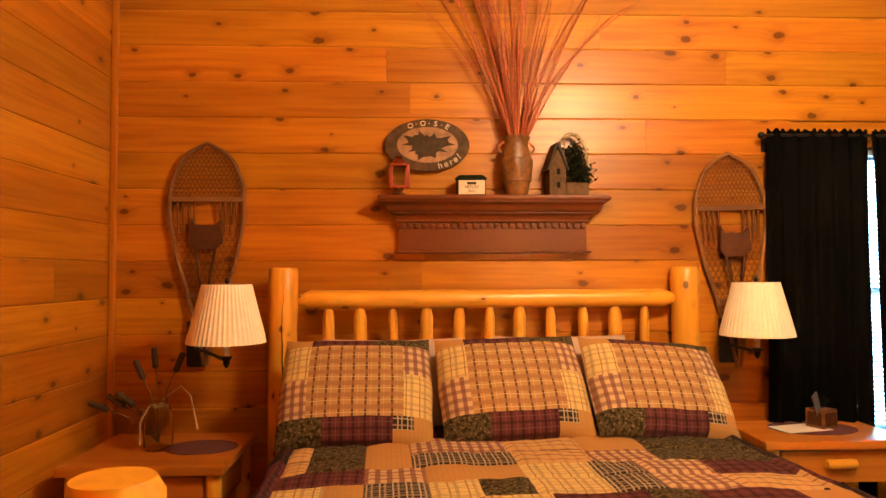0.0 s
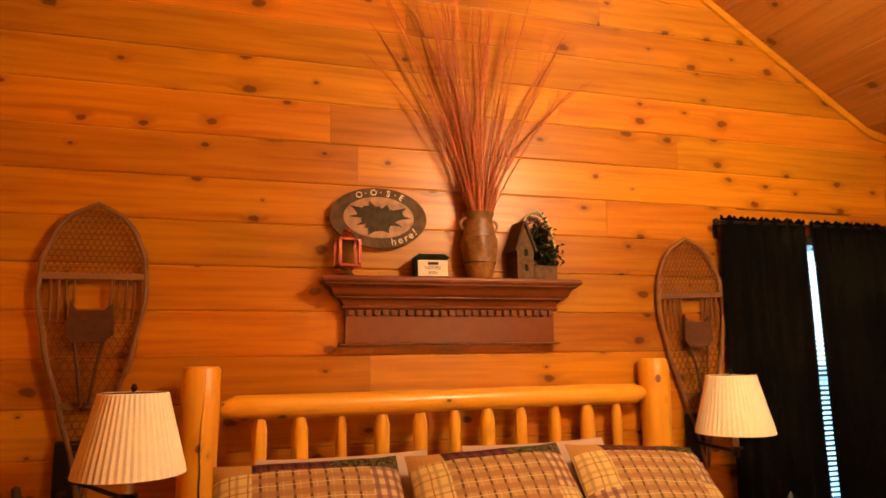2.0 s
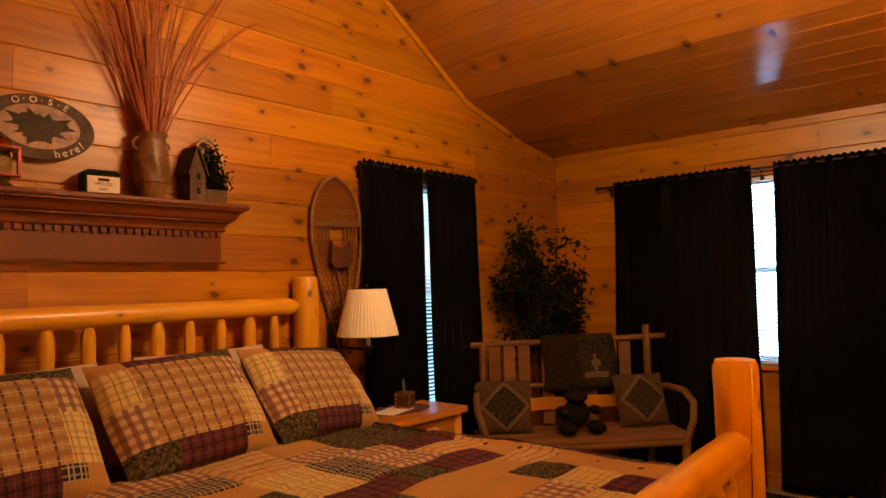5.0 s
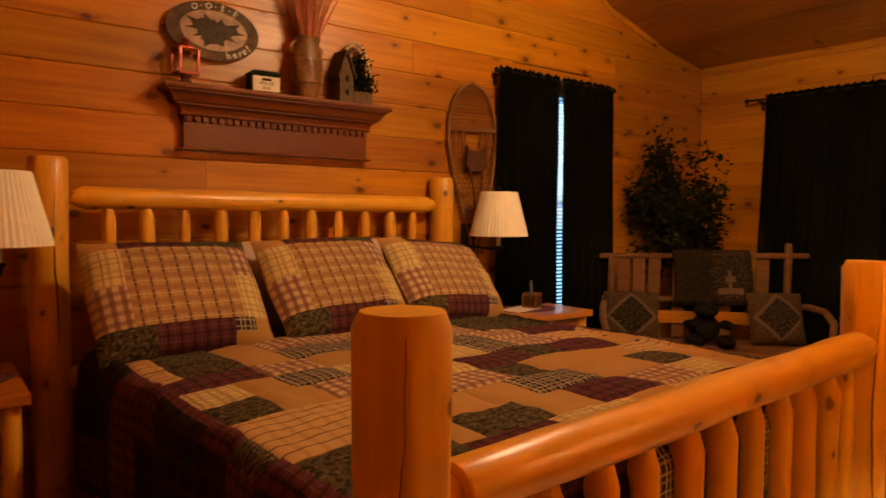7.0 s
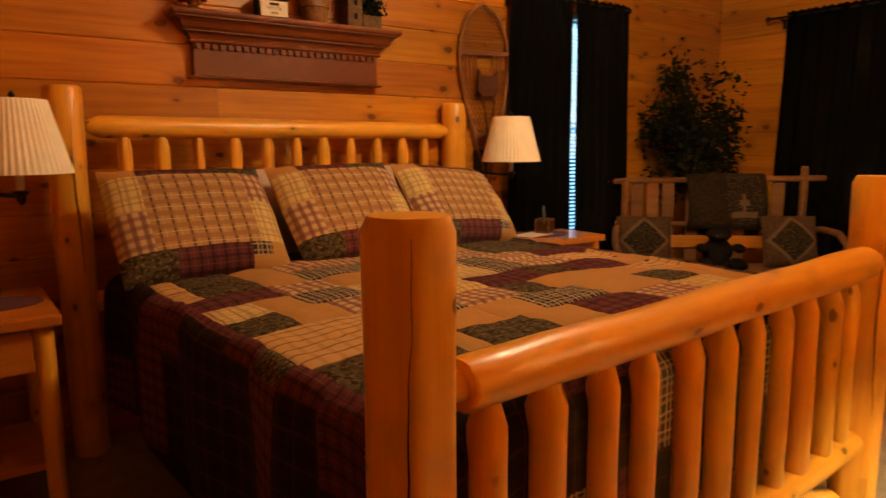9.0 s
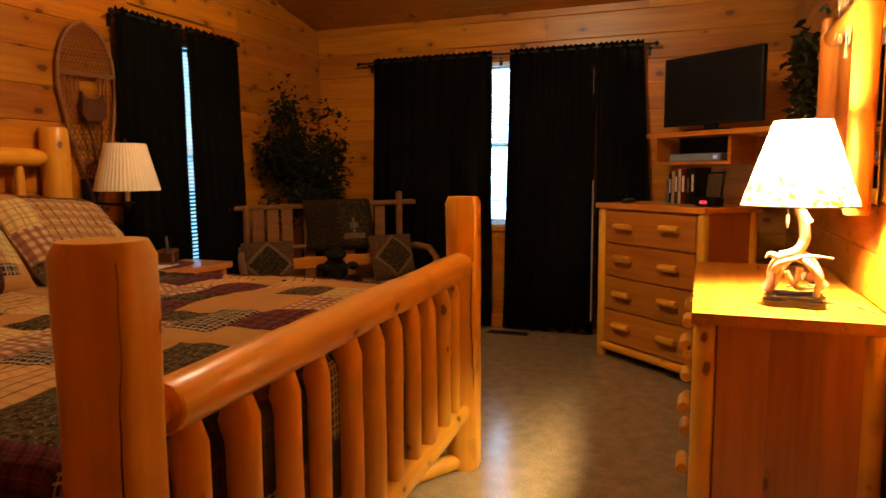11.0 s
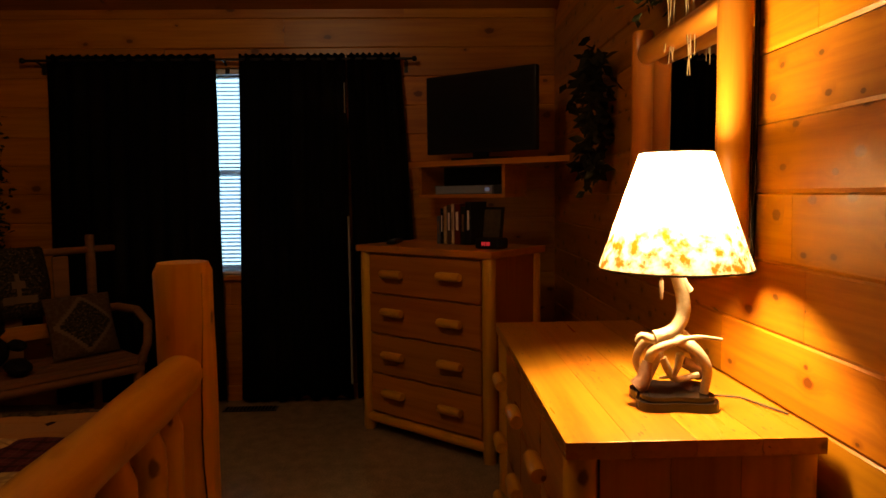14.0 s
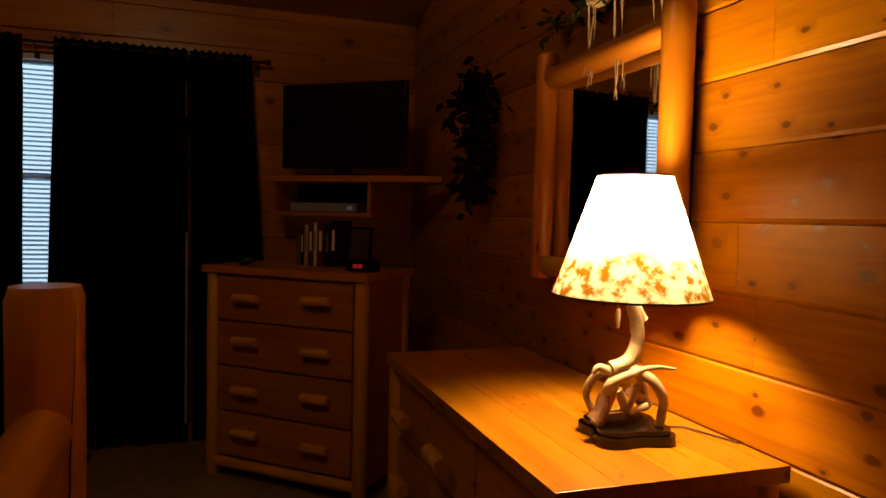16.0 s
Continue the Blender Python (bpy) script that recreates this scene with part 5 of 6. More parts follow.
def build_bench():
    top = thing("rustic_bench", "rustic branch bench standing across the corner", "bench", BENCH)
    part("back_rail", log((-0.06, 0.0, 0.985), (1.33, 0.0, 1.005), 0.019, seed=2, sides=10), M_TWIG, top, smooth=True)
    part("lower_back_rail", log((0.0, 0.0, 0.70), (1.28, 0.0, 0.70), 0.019, seed=5, sides=10), M_TWIG, top, smooth=True)
    part("back_board", box(0.0, 1.26, -0.026, -0.009, 0.545, 0.625, 0.004), M_FURN_X, top, "orange pine back board")
    for x, z in ((0.06, 1.0), (1.20, 1.085)):
        part("back_post", log((x, 0.0, 0), (x, 0.0, z), 0.024, seed=x * 9, sides=10), M_TWIG, top, smooth=True)
    for x in (0.14, 0.24, 0.34, 0.50, 0.65, 0.80, 1.04):
        part("back_slat", box(x - 0.04, x + 0.04, -0.008, 0.008, 0.45, 0.975, 0.004), M_TWIG, top)
    for i in range(5):
        part("seat_board", box(-0.02, 1.28, -0.46 + i * 0.092, -0.46 + i * 0.092 + 0.086, 0.415, 0.44, 0.005), M_TWIG, top)
    for x in (0.02, 1.24):
        part("front_leg", log((x, -0.44, 0), (x, -0.44, 0.43), 0.026, seed=x * 3, sides=10), M_TWIG, top, smooth=True)
        s = -1 if x < 0.5 else 1
        pts = [(x, 0.0, 0.66), (x + s * 0.03, -0.15, 0.685), (x + s * 0.06, -0.32, 0.68), (x + s * 0.07, -0.42, 0.62), (x + s * 0.045, -0.46, 0.52), (x, -0.45, 0.40)]
        part("bent_arm", tube(pts, 0.022, 10, wobble=0.1, seed=x), M_TWIG, top, "pale bent branch armrest", smooth=True)
    part("front_rail", log((0.0, -0.45, 0.39), (1.26, -0.45, 0.39), 0.022, seed=15, sides=10), M_TWIG, top, smooth=True)
    n = 22

    def place(i, j):
        x = 0.46 + 0.50 * i / n + 0.012 * math.sin(j * 0.5)
        v = j / n * 0.86
        r = 0.032
        up = 0.33
        if v < up:
            y, z = -r - 0.012 + 0.01 * math.sin(i * 0.9), 1.0 - (up - v)
        elif v < up + 0.10:
            a = (v - up) / 0.10 * math.pi
            y, z = -r * math.cos(a), 1.0 + r * math.sin(a)
        else:
            y, z = r + 0.012, 1.0 - (v - up - 0.10)
        return (x, y, z)
    ob = sheet("throw_blanket", n, n, place, [C_THROW, C_CUSHION_PALE, C_CUSHION_DARK], pick=lambda i, j: 1 if (i - 15) ** 2 + (j - 4) ** 2 < 2 or (j == 2 and 11 < i < 19) else (2 if (i - 15) ** 2 + (j - 5) ** 2 < 26 else 0), thick=0.012, uv=lambda i, j: (i * 0.5 / n, j * 0.86 / n))
    ob.matrix_basis = BENCH
    tagged(ob, "dark tapestry throw blanket draped over the bench back", "blanket")
    for x, z, k in ((0.165, 0.595, 1.0), (1.075, 0.605, 1.0)):
        cushion = thing("cushion", "brown tapestry cushion with dark diamond on the bench", "cushion", BENCH @ pose(x, -0.16, z + 0.005, 72, 0, -4 if x < 0.5 else 5), "cushions on the bench")
        m = 26
        for side, name in ((1, "front_cover"), (-1, "back_cover")):
            def put(i, j):
                a, b = i / m * 2 - 1, j / m * 2 - 1
                puff = max(0.0, 1 - abs(a) ** 2.6) ** 0.6 * max(0.0, 1 - abs(b) ** 2.6) ** 0.6
                return (a * 0.175 * k * (1 - 0.03 * (1 - b * b)), b * 0.165 * k, side * (0.062 * puff + 0.002))

            def choose(i, j):
                a, b = abs(i + 0.5 - m / 2) / m, abs(j + 0.5 - m / 2) / m
                q = a + b
                return 1 if q < 0.40 else (2 if q < 0.47 else 0)
            sheet(name, m, m, put, [C_CUSHION, C_CUSHION_DARK, C_CUSHION_PALE], cushion, choose, uv=lambda i, j: (i * 0.0135, j * 0.0135))
    bm = bmesh.new()
    for c, r in (((0, 0, 0.13), (0.085, 0.075, 0.11)), ((0, -0.02, 0.275), (0.07, 0.065, 0.062)), ((-0.052, 0, 0.335), (0.026, 0.016, 0.026)), ((0.052, 0, 0.335), (0.026, 0.016, 0.026)), ((0, -0.085, 0.26), (0.03, 0.03, 0.024)), ((-0.10, -0.07, 0.17), (0.035, 0.075, 0.035)), ((0.10, -0.07, 0.17), (0.035, 0.075, 0.035)), ((-0.085, -0.12, 0.05), (0.05, 0.10, 0.05)), ((0.085, -0.12, 0.05), (0.05, 0.10, 0.05))):
        made = bmesh.ops.create_icosphere(bm, subdivisions=3, radius=1.0)["verts"]
        for v in made:
            k = 1 + 0.10 * noise.noise(v.co * 5 + Vector(c) * 20)
            v.co = Vector((v.co.x * r[0] * k + c[0], v.co.y * r[1] * k + c[1], v.co.z * r[2] * k + c[2]))
    bear = part("plush_toy", bm, M_FUR, smooth=True)
    bear.matrix_basis = BENCH @ pose(0.62, -0.20, 0.441) @ Matrix.Diagonal((1.1, 1.0, 0.80, 1))
    tagged(bear, "black plush toy sitting on the rustic bench", "plush toy")


def build_plant():
    rng = random.Random(17)
    top = thing("potted_ficus", "artificial dark green ficus in a dark pot", "plant", pose(2.875, -0.29, 0))
    part("pot", lathe([(0.10, 0), (0.115, 0.02), (0.14, 0.22), (0.15, 0.25), (0.135, 0.25), (0.12, 0.21)], 24), M_CLAY, top, smooth=True)
    part("trunk", tube([(0, 0, 0.05), (0.02, 0.0, 0.5), (-0.01, 0.02, 0.9), (0.0, 0, 1.3)], [0.022, 0.019, 0.016, 0.010], 8), M_BARK, top, smooth=True)
    tips = []
    for i in range(34):
        a = rng.uniform(0, 6.283)
        z0 = rng.uniform(0.75, 1.3)
        reach = rng.uniform(0.08, 0.27) * (1.15 - abs(z0 - 1.0))
        side = 0.06 if i % 2 else -0.06
        tip = Vector((math.cos(a) * reach * 0.8 + side, min(0.16, math.sin(a) * reach * 0.8 - side), z0 + rng.uniform(0.1, 0.42)))
        tips.append(tip)
        part("branch", tube([(0, 0, z0), tip * 0.5 + Vector((0, 0, z0 * 0.5 + 0.05)), tip], [0.007, 0.005, 0.002], 5), M_BARK, top)
    bm = bmesh.new()
    for tip in tips:
        leaves(bm, tip, 90, 0.05, (0.05, 0.05, 0.05), rng)
        leaves(bm, tip * 0.7 + Vector((0, 0, 0.3)), 34, 0.05, (0.05, 0.05, 0.08), rng)
    for x, y, z in ((-0.10, 0.08, 1.80), (-0.09, 0.07, 1.72), (0.09, -0.08, 1.70), (0.12, -0.10, 1.64), (0.20, -0.17, 1.66)):
        leaves(bm, (x, y, z), 26, 0.05, (0.05, 0.05, 0.05), rng)
    tagged(part("crown", bm, M_LEAF, top, "dark green leaf crown"), kind="stuff")


build_bench()
build_plant()

# ---------- chandelier ----------


def build_chandelier():
    top = thing("chandelier", "nickel chandelier with four lit frosted glass shades", "chandelier", Matrix.Translation(CHANDELIER))
    up = ceiling_z(CHANDELIER.x) - CHANDELIER.z
    part("down_rod", tube([(0, 0, 0.12), (0, 0, up)], 0.009, 10), M_CHROME, top, smooth=True)
    part("canopy", lathe([(0.065, up - 0.05), (0.06, up - 0.02), (0.02, up + 0.06)], 20), M_CHROME, top, smooth=True)
    part("hub", lathe([(0.008, -0.02), (0.03, 0.0), (0.042, 0.05), (0.03, 0.11), (0.012, 0.14)], 24), M_CHROME, top, smooth=True)
    for spot in SHADE_SPOTS:
        d = spot - CHANDELIER
        pts = [d * 0.15 + Vector((0, 0, 0.03)), d * 0.45 + Vector((0, 0, -0.03)), d * 0.8 + Vector((0, 0, -0.025)), d + Vector((0, 0, 0.0))]
        arm = part("arm", tube(pts, 0.008, 8), M_CHROME, top, smooth=True)
        part("socket_cup", lathe([(0.010, -0.012), (0.026, 0.0), (0.030, 0.012), (0.026, 0.018), (0.030, 0.026), (0.026, 0.032), (0.03, 0.045)], 20, d), M_CHROME, arm, "ribbed nickel cup", smooth=True)
        glass_shade = part("glass_shade", lathe([(0.034, 0.045), (0.052, 0.055), (0.056, 0.09), (0.068, 0.16)], 24, d, closed_ends=False), M_FROST, arm, "glowing frosted glass shade", smooth=True)
        glass_shade.visible_shadow = False
    d = Vector((0, 0, -0.085))
    part("pull_chain", tube([(0, 0, -0.015), d + Vector((0, 0, -0.005))], 0.0012, 5), M_CHROME, top)
    part("pull_bell", lathe([(0.004, -0.075), (0.010, -0.07), (0.013, -0.02), (0.016, -0.01), (0.008, 0.0)], 12, d), M_IVORY, top, "white wooden pull", smooth=True)


build_chandelier()

# ---------- curtains ----------


def build_curtain(m, top_x, low_x, z1, z0, folds, label, seed=0):
    """A rod-pocket panel: top_x and low_x are its edges along the rod at the head and the hem."""
    nu, nv = 60, 26

    def place(i, j):
        q = i / nu
        r = j / nv
        z = z0 + (z1 - z0) * r
        e = min(1.0, (z1 - z) / 0.25)
        left = low_x[0] + (top_x[0] - low_x[0]) * r
        right = low_x[1] + (top_x[1] - low_x[1]) * r
        wave = math.sin(q * folds * 2 * math.pi + 0.6 * math.sin(r * 2 + seed) + seed)
        depth = (0.008 + 0.012 * e) * wave + 0.012 * noise.noise(Vector((q * 9 + seed, r * 3, 0)))
        if j == nv:
            z += 0.008 * math.sin(q * folds * 14 + seed) + 0.006 * noise.noise(Vector((q * 40, seed, 0)))
        if j == 0:
            z += 0.07 * abs(noise.noise(Vector((q * 6 + seed, 3, 0))))
        return (left + (right - left) * q, depth, z)
    top = thing("curtain", label, "curtain", m, "black curtains")
    sheet("cloth", nu, nv, place, [M_CURTAIN], top, thick=0.004, uv=lambda i, j: (i * 0.01, j * 0.08))
    return top


def build_rod(m, x0, x1, brackets, reach):
    top = thing("curtain_rod", "thin black iron curtain rod with ball finials", "curtain rod", m, "curtain rods")
    part("rod", tube([(x0, 0, 0), (x1, 0, 0)], 0.008, 10), M_IRON, top, smooth=True)
    for x, s in ((x0, -1), (x1, 1)):
        bm = bmesh.new()
        bmesh.ops.create_uvsphere(bm, u_segments=12, v_segments=8, radius=0.017)
        for v in bm.verts:
            v.co.x += x + s * 0.012
        part("finial", bm, M_IRON, top, smooth=True)
    for x in brackets:
        part("bracket", tube([(x, 0, -0.004), (x, reach * 0.5, -0.012), (x, reach, -0.03)], 0.007, 8), M_IRON, top, smooth=True)
        part("bracket_plate", box(x - 0.012, x + 0.012, reach - 0.006, reach, -0.07, 0.0), M_IRON, top)


NORTH_ROD = pose(0, -0.075, 2.098)
EAST_ROD = pose(EAST - 0.085, 0, 2.105, 0, 0, -90)
build_rod(NORTH_ROD, 1.385, 2.425, (1.42, 2.40), 0.074)
build_rod(EAST_ROD, 0.43, 2.73, (0.50, 1.60, 2.69), 0.084)
BLACK = "heavy black curtain panel hung from a rod"
build_curtain(pose(0, -0.075, 0), (1.405, 1.912), (1.387, 1.924), 2.125, 0.02, 6, BLACK, 1)
build_curtain(pose(0, -0.075, 0), (1.926, 2.423), (1.971, 2.48), 2.125, 0.02, 6, BLACK, 4)
_E = pose(EAST - 0.085, 0, 0, 0, 0, -90)
build_curtain(_E, (0.555, 1.548), (0.50, 1.545), 2.135, 0.02, 9, BLACK, 2)
_panel = build_curtain(_E, (1.69, 2.325), (1.635, 2.33), 2.135, 0.015, 7, BLACK, 7)
part("liner_edge", box(2.322, 2.334, -0.030, -0.026, 0.12, 1.16, 0.001), M_LINER, _panel, "pale liner showing at the edge")
part("liner_edge", box(2.318, 2.323, -0.030, -0.026, 1.78, 1.96, 0.001), M_LINER, _panel, "pale liner showing at the edge")
build_curtain(_E, (2.335, 2.655), (2.36, 2.78), 2.135, 0.02, 4, BLACK, 9)

# ---------- windows ----------


def build_window(name, m, w, z0, z1, label):
    """Local x runs along the wall, local y outwards; the opening is w wide about x = 0."""
    top = thing(name, label, "window", m, kind="structure")
    h = w / 2
    for x0, x1, a, b, piece in ((-h, h, z1 - 0.05, z1, "head_frame"), (-h, h, z0, z0 + 0.05, "bottom_frame"), (-h, -h + 0.05, z0 + 0.05, z1 - 0.05, "jamb"), (h - 0.05, h, z0 + 0.05, z1 - 0.05, "jamb"), (-h + 0.05, h - 0.05, (z0 + z1) / 2 - 0.02, (z0 + z1) / 2 + 0.02, "meeting_rail")):
        part(piece, box(x0, x1, 0.06, 0.10, a, b, 0.003), M_WHITE, top)
    for a, b in ((z0 + 0.05, (z0 + z1) / 2 - 0.02), ((z0 + z1) / 2 + 0.02, z1 - 0.05)):
        pane = part("pane", box(-h + 0.05, h - 0.05, 0.078, 0.082, a, b), M_GLASS, top)
        pane.visible_shadow = False
    part("window_sill", box(-h - 0.02, h + 0.02, -0.035, 0.06, z0 - 0.03, z0, 0.004), M_FURN_X, top, "pine sill")
    for s in (-1, 1):
        part("casing", box(s * h - 0.03 + s * 0.03, s * h + 0.03 + s * 0.03, -0.022, 0.0, z0 - 0.03, z1 + 0.06, 0.003), M_WALL_Z, top, "pine casing")
    part("head_casing", box(-h, h, -0.022, 0.0, z1, z1 + 0.06, 0.003), M_WALL_Z, top, "pine casing")
    blind = thing("window_blind", "white horizontal mini blind hanging in the window", "blind", m, "window blinds")
    part("head_rail", box(-h + 0.01, h - 0.01, 0.012, 0.045, z1 - 0.035, z1 - 0.002, 0.003), M_WHITE, blind)
    part("bottom_rail", box(-h + 0.012, h - 0.012, 0.016, 0.040, z0 + 0.005, z0 + 0.022, 0.003), M_WHITE, blind)
    n = int((z1 - z0 - 0.07) / 0.0245)
    slat = None
    for i in range(n):
        z = z0 + 0.035 + i * 0.0245
        if slat is None:
            bm = bmesh.new()
            pts = [(0.016, -0.0045), (0.022, -0.0005), (0.028, 0.001), (0.034, 0.0005), (0.041, -0.003)]
            a = [bm.verts.new((-h + 0.013, y, zz * 2)) for y, zz in pts]
            b = [bm.verts.new((h - 0.013, y, zz * 2)) for y, zz in pts]
            for p in range(4):
                bm.faces.new((a[p], a[p + 1], b[p + 1], b[p]))
            slat = part("slat", bm, M_SLAT, blind, smooth=True)
            slat.location = (0, 0, z)
        else:
            o = slat.copy()
            scene.collection.objects.link(o)
            o.location = (0, 0, z)
    for x in (-h * 0.6, h * 0.6):
        part("ladder_cord", tube([(x, 0.0145, z0 + 0.02), (x, 0.0145, z1 - 0.03)], 0.0012, 4), M_WHITE, blind)


build_window("window_1", pose((WINDOW_A[0] + WINDOW_A[1]) / 2, 0, 0), WINDOW_A[1] - WINDOW_A[0], WINDOW_A[2], WINDOW_A[3], "white vinyl window behind black curtains in the bed wall")
build_window("window_2", pose(EAST, (WINDOW_B[0] + WINDOW_B[1]) / 2, 0, 0, 0, -90), WINDOW_B[1] - WINDOW_B[0], WINDOW_B[2], WINDOW_B[3], "white vinyl window behind black curtains in the gable-side wall")

# ---------- floor, ceiling, walls ----------
tagged(part("floor", box(WEST - 0.15, EAST + 0.15, SOUTH - 0.15, 0.15, -0.12, 0), M_FLOOR), "smooth speckled tan floor with a dull shine", "floor", kind="structure")
tagged(part("ground", box(-60, 60, -60, 60, -0.5, -0.3), M_LEAF), "plain ground outside the cabin", "ground", kind="structure")


def build_ceiling():
    bm = bmesh.new()
    rng = random.Random(4)
    for (x0, z0), (x1, z1) in zip(CEILING, CEILING[1:]):
        run = math.hypot(x1 - x0, z1 - z0)
        n = max(1, round(run / 0.15))
        dx, dz = (x1 - x0) / run, (z1 - z0) / run
        nx, nz = -dz, dx
        for i in range(n):
            a, b = run * i / n, run * (i + 1) / n
            cuts = [SOUTH - 0.12] + sorted(rng.uniform(SOUTH + 0.3, -0.3) for _ in range(2)) + [0.12]
            for y0, y1 in zip(cuts, cuts[1:]):
                prof = [(a, 0.10), (a, 0.003), (a + 0.004, 0.0), (b - 0.004, 0.0), (b, 0.003), (b, 0.10)]
                lo = [bm.verts.new((x0 + dx * s + nx * t, y0, z0 + dz * s + nz * t)) for s, t in prof]
                hi = [bm.verts.new((x0 + dx * s + nx * t, y1, z0 + dz * s + nz * t)) for s, t in prof]
                bm.faces.new(lo)
                bm.faces.new(list(reversed(hi)))
                for p in range(6):
                    bm.faces.new((lo[p], hi[p], hi[(p + 1) % 6], lo[(p + 1) % 6]))
    bmesh.ops.recalc_face_normals(bm, faces=bm.faces)
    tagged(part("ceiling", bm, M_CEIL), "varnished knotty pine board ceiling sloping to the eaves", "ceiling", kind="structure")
    bm = prism([(x, z + 0.105) for x, z in CEILING] + [(x, z + 0.2) for x, z in reversed(CEILING)], SOUTH - 0.15, 0.15)
    tagged(part("roof", bm, M_GREYWOOD), "plain roof deck above the board ceiling", "roof", kind="structure")


def build_wall(name, m, length, height_at, joint, pitch, hole, material, label, seed, groove=0.55):
    """Local x along the wall, local y outwards, boards proud of a backing; hole = (x0, x1, z0, z1)."""
    rng = random.Random(seed)
    tall = max(height_at(0), height_at(length), height_at(length * 0.45)) + 0.05
    bm = bmesh.new()

    def backing(x0, x1, z0, z1):
        if x1 - x0 > 1e-4 and z1 - z0 > 1e-4:
            n = 12
            for i in range(n):
                a, b = x0 + (x1 - x0) * i / n, x0 + (x1 - x0) * (i + 1) / n
                t0, t1 = min(z1, height_at(a) + 0.05), min(z1, height_at(b) + 0.05)
                if min(t0, t1) <= z0:
                    continue
                v = [bm.verts.new(p) for p in ((a, 0.02, z0), (b, 0.02, z0), (b, 0.12, z0), (a, 0.12, z0), (a, 0.02, t0), (b, 0.02, t1), (b, 0.12, t1), (a, 0.12, t0))]
                for f in ((0, 1, 2, 3), (7, 6, 5, 4), (0, 4, 5, 1), (2, 6, 7, 3), (1, 5, 6, 2), (3, 7, 4, 0)):
                    bm.faces.new([v[q] for q in f])
    if hole:
        backing(-0.12, hole[0], 0, tall)
        backing(hole[1], length + 0.12, 0, tall)
        backing(hole[0], hole[1], 0, hole[2])
        backing(hole[0], hole[1], hole[3], tall)
    else:
        backing(-0.12, length + 0.12, 0, tall)
    bmesh.ops.recalc_face_normals(bm, faces=bm.faces)
    wall = part(name, bm, material)
    wall.matrix_basis = m
    tagged(wall, label, "wall", kind="structure")
    z = joint - math.ceil(joint / pitch) * pitch
    while z < tall:
        z0, z1 = max(0.0, z), min(z + pitch, tall - 0.05)
        z += pitch
        if z1 - z0 < 0.02:
            continue
        spans = [(0.0, length)]
        if hole and z1 > hole[2] + 0.004 and z0 < hole[3] - 0.004:
            spans = [(0.0, hole[0]), (hole[1], length)]
        for s0, s1 in spans:
            cuts = [s0]
            while True:
                nxt = cuts[-1] + rng.uniform(1.1, 2.9)
                if nxt > s1 - 0.5:
                    break
                cuts.append(nxt)
            cuts.append(s1)
            for a, b in zip(cuts, cuts[1:]):
                prof = [(0.0195, z0), (0.008 * groove, z0), (0.0, z0 + 0.012 * groove), (0.0, z1 - 0.007 * groove), (0.008 * groove, z1), (0.0195, z1)]
                out = bmesh.new()
                ends = []
                for x, other in ((a + 0.0006, b), (b - 0.0006, a)):
                    ring = []
                    for y, zz in prof:
                        xx = x
                        if height_at(x) < zz:
                            lo, hi = (other, x)
                            for _ in range(30):
                                mid = (lo + hi) / 2
                                if height_at(mid) < zz:
                                    hi = mid
                                else:
                                    lo = mid
                            xx = lo
                        ring.append(out.verts.new((xx, y, zz)))
                    ends.append(ring)
                if max(v.co.x for v in ends[1]) - min(v.co.x for v in ends[0]) < 0.02:
                    out.free()
                    continue
                out.faces.new(ends[0])
                out.faces.new(list(reversed(ends[1])))
                for p in range(6):
                    out.faces.new((ends[0][p], ends[1][p], ends[1][(p + 1) % 6], ends[0][(p + 1) % 6]))
                bmesh.ops.recalc_face_normals(out, faces=out.faces)
                part("board", out, material, wall)
    return wall


PINE_WALL = "varnished knotty pine board wall"
build_ceiling()
build_wall("wall_north", pose(WEST, 0, 0), EAST - WEST, lambda x: ceiling_z(x + WEST), JOINT, 0.1755, (WINDOW_A[0] - WEST, WINDOW_A[1] - WEST, WINDOW_A[2], WINDOW_A[3]), M_WALL_X, PINE_WALL + " behind the bed", 1)
build_wall("wall_south", pose(EAST, SOUTH, 0, 0, 0, 180), EAST - WEST, lambda x: ceiling_z(EAST - x), 1.447, 0.168, None, M_WALL_NEAR, PINE_WALL + " behind the dresser", 2, 0.7)
build_wall("wall_east", pose(EAST, 0, 0, 0, 0, -90), -SOUTH, lambda x: 2.46, JOINT, 0.1755, (-WINDOW_B[1], -WINDOW_B[0], WINDOW_B[2], WINDOW_B[3]), M_WALL_X, PINE_WALL + " with a curtained window", 3)
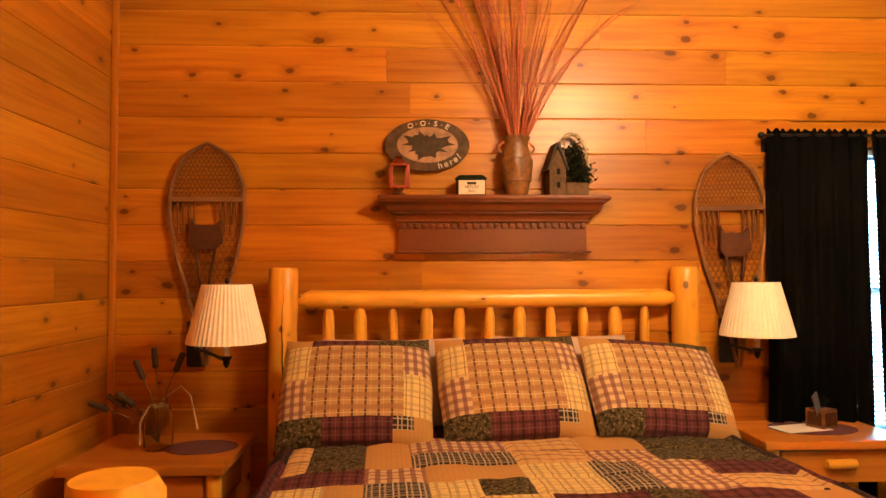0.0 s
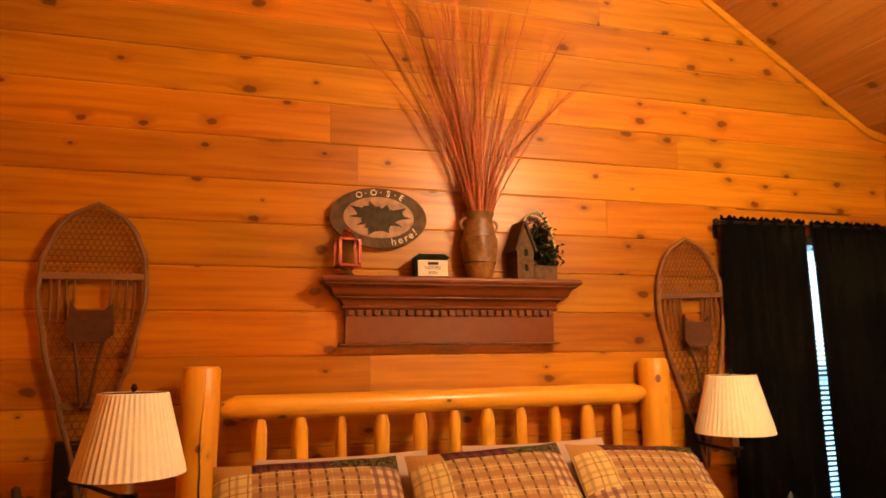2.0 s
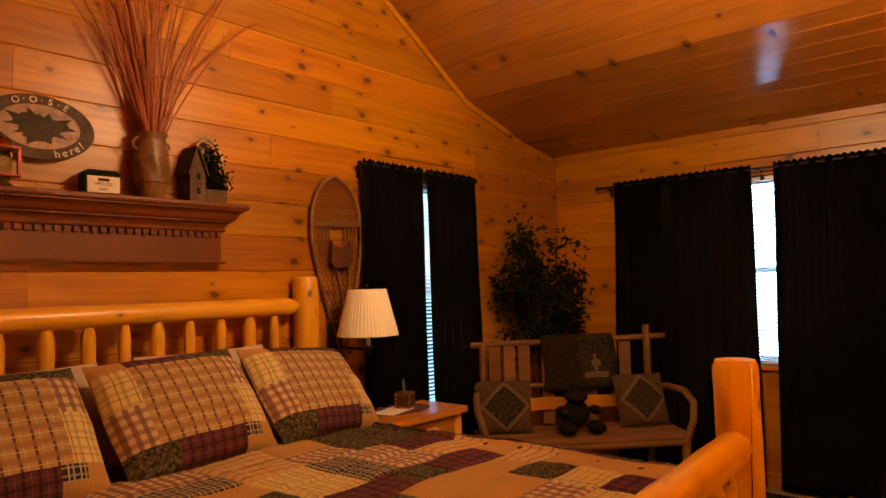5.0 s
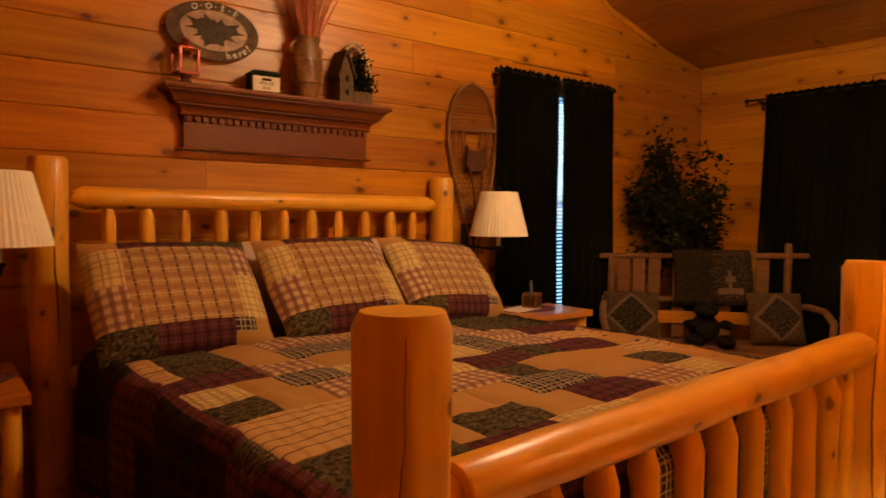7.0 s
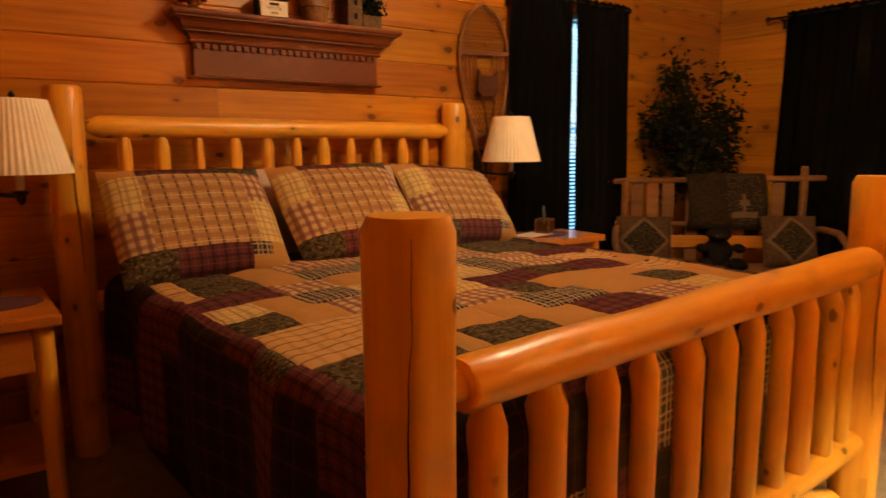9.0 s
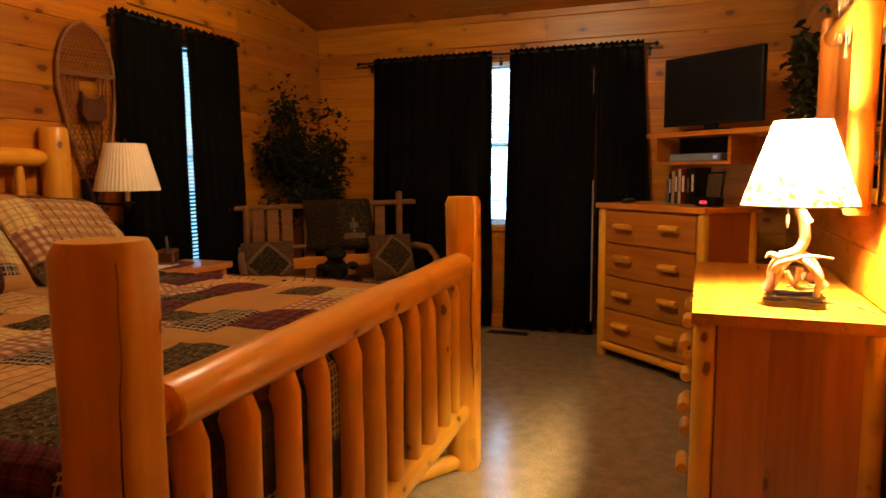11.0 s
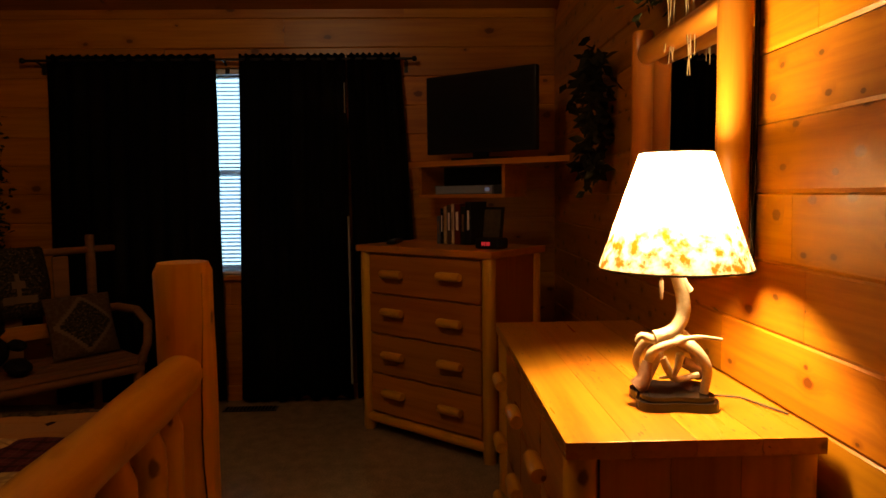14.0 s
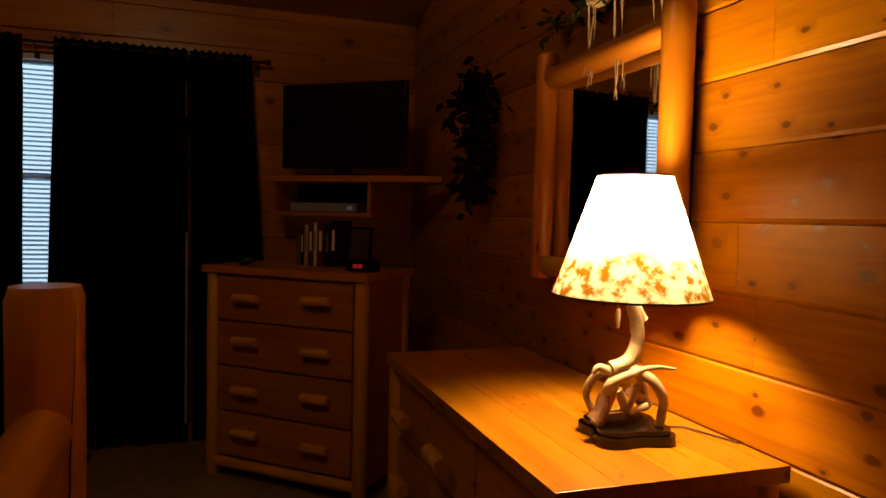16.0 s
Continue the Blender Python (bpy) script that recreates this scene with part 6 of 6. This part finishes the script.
build_wall("wall_west", pose(WEST, SOUTH, 0, 0, 0, 90), -SOUTH, lambda x: 3.84, JOINT, 0.1755, None, M_WALL_X, PINE_WALL + " beside the nightstand", 4)
tagged(part("trim_corner", box(WEST + 0.001, WEST + 0.028, -0.028, -0.001, 0, 3.83, 0.006), M_WALL_Z), "narrow pine corner trim strip", "trim", kind="structure")
_t = bmesh.new()
for (_x0, _z0), (_x1, _z1) in zip(CEILING[1:3], CEILING[2:4]):
    _v = [_t.verts.new(p) for p in ((_x0, -0.003, _z0 - 0.004), (_x1, -0.003, _z1 - 0.004), (_x1, -0.022, _z1 - 0.004), (_x0, -0.022, _z0 - 0.004), (_x0, -0.003, _z0 - 0.042), (_x1, -0.003, _z1 - 0.042), (_x1, -0.018, _z1 - 0.042), (_x0, -0.018, _z0 - 0.042))]
    for _f in ((0, 1, 2, 3), (7, 6, 5, 4), (3, 2, 6, 7), (1, 0, 4, 5), (2, 1, 5, 6), (0, 3, 7, 4)):
        _t.faces.new([_v[i] for i in _f])
bmesh.ops.recalc_face_normals(_t, faces=_t.faces)
tagged(part("trim_gable", _t, M_WALL_X), "narrow pine trim along the sloping ceiling", "trim", kind="structure")
_vent = thing("floor_vent", "dark slotted metal floor vent by the wall", "vent", pose(3.42, -1.72, 0.0005))
part("frame", box(-0.045, 0.045, -0.16, 0.16, 0, 0.006, 0.002), M_IRON, _vent)
for _i in range(14):
    part("slot", box(-0.034, 0.034, -0.145 + _i * 0.0215, -0.134 + _i * 0.0215, 0.006, 0.0085), M_BLACK, _vent)

tagged(part("backdrop", box(0.2, 4.0, 2.2, 2.25, -0.3, 4.0), M_DAYLIGHT), "bright overcast daylight outside the window", "backdrop", kind="structure")
tagged(part("backdrop", box(EAST + 2.2, EAST + 2.25, -3.6, 0.4, -0.3, 4.0), M_DAYLIGHT), "bright overcast daylight outside the window", "backdrop", kind="structure")
tagged(part("baseboard", box(EAST - 0.016, EAST - 0.001, SOUTH + 0.02, -0.02, 0.0, 0.095, 0.004), M_WALL_Y), "pine baseboard under the curtained window", "baseboard", kind="structure")
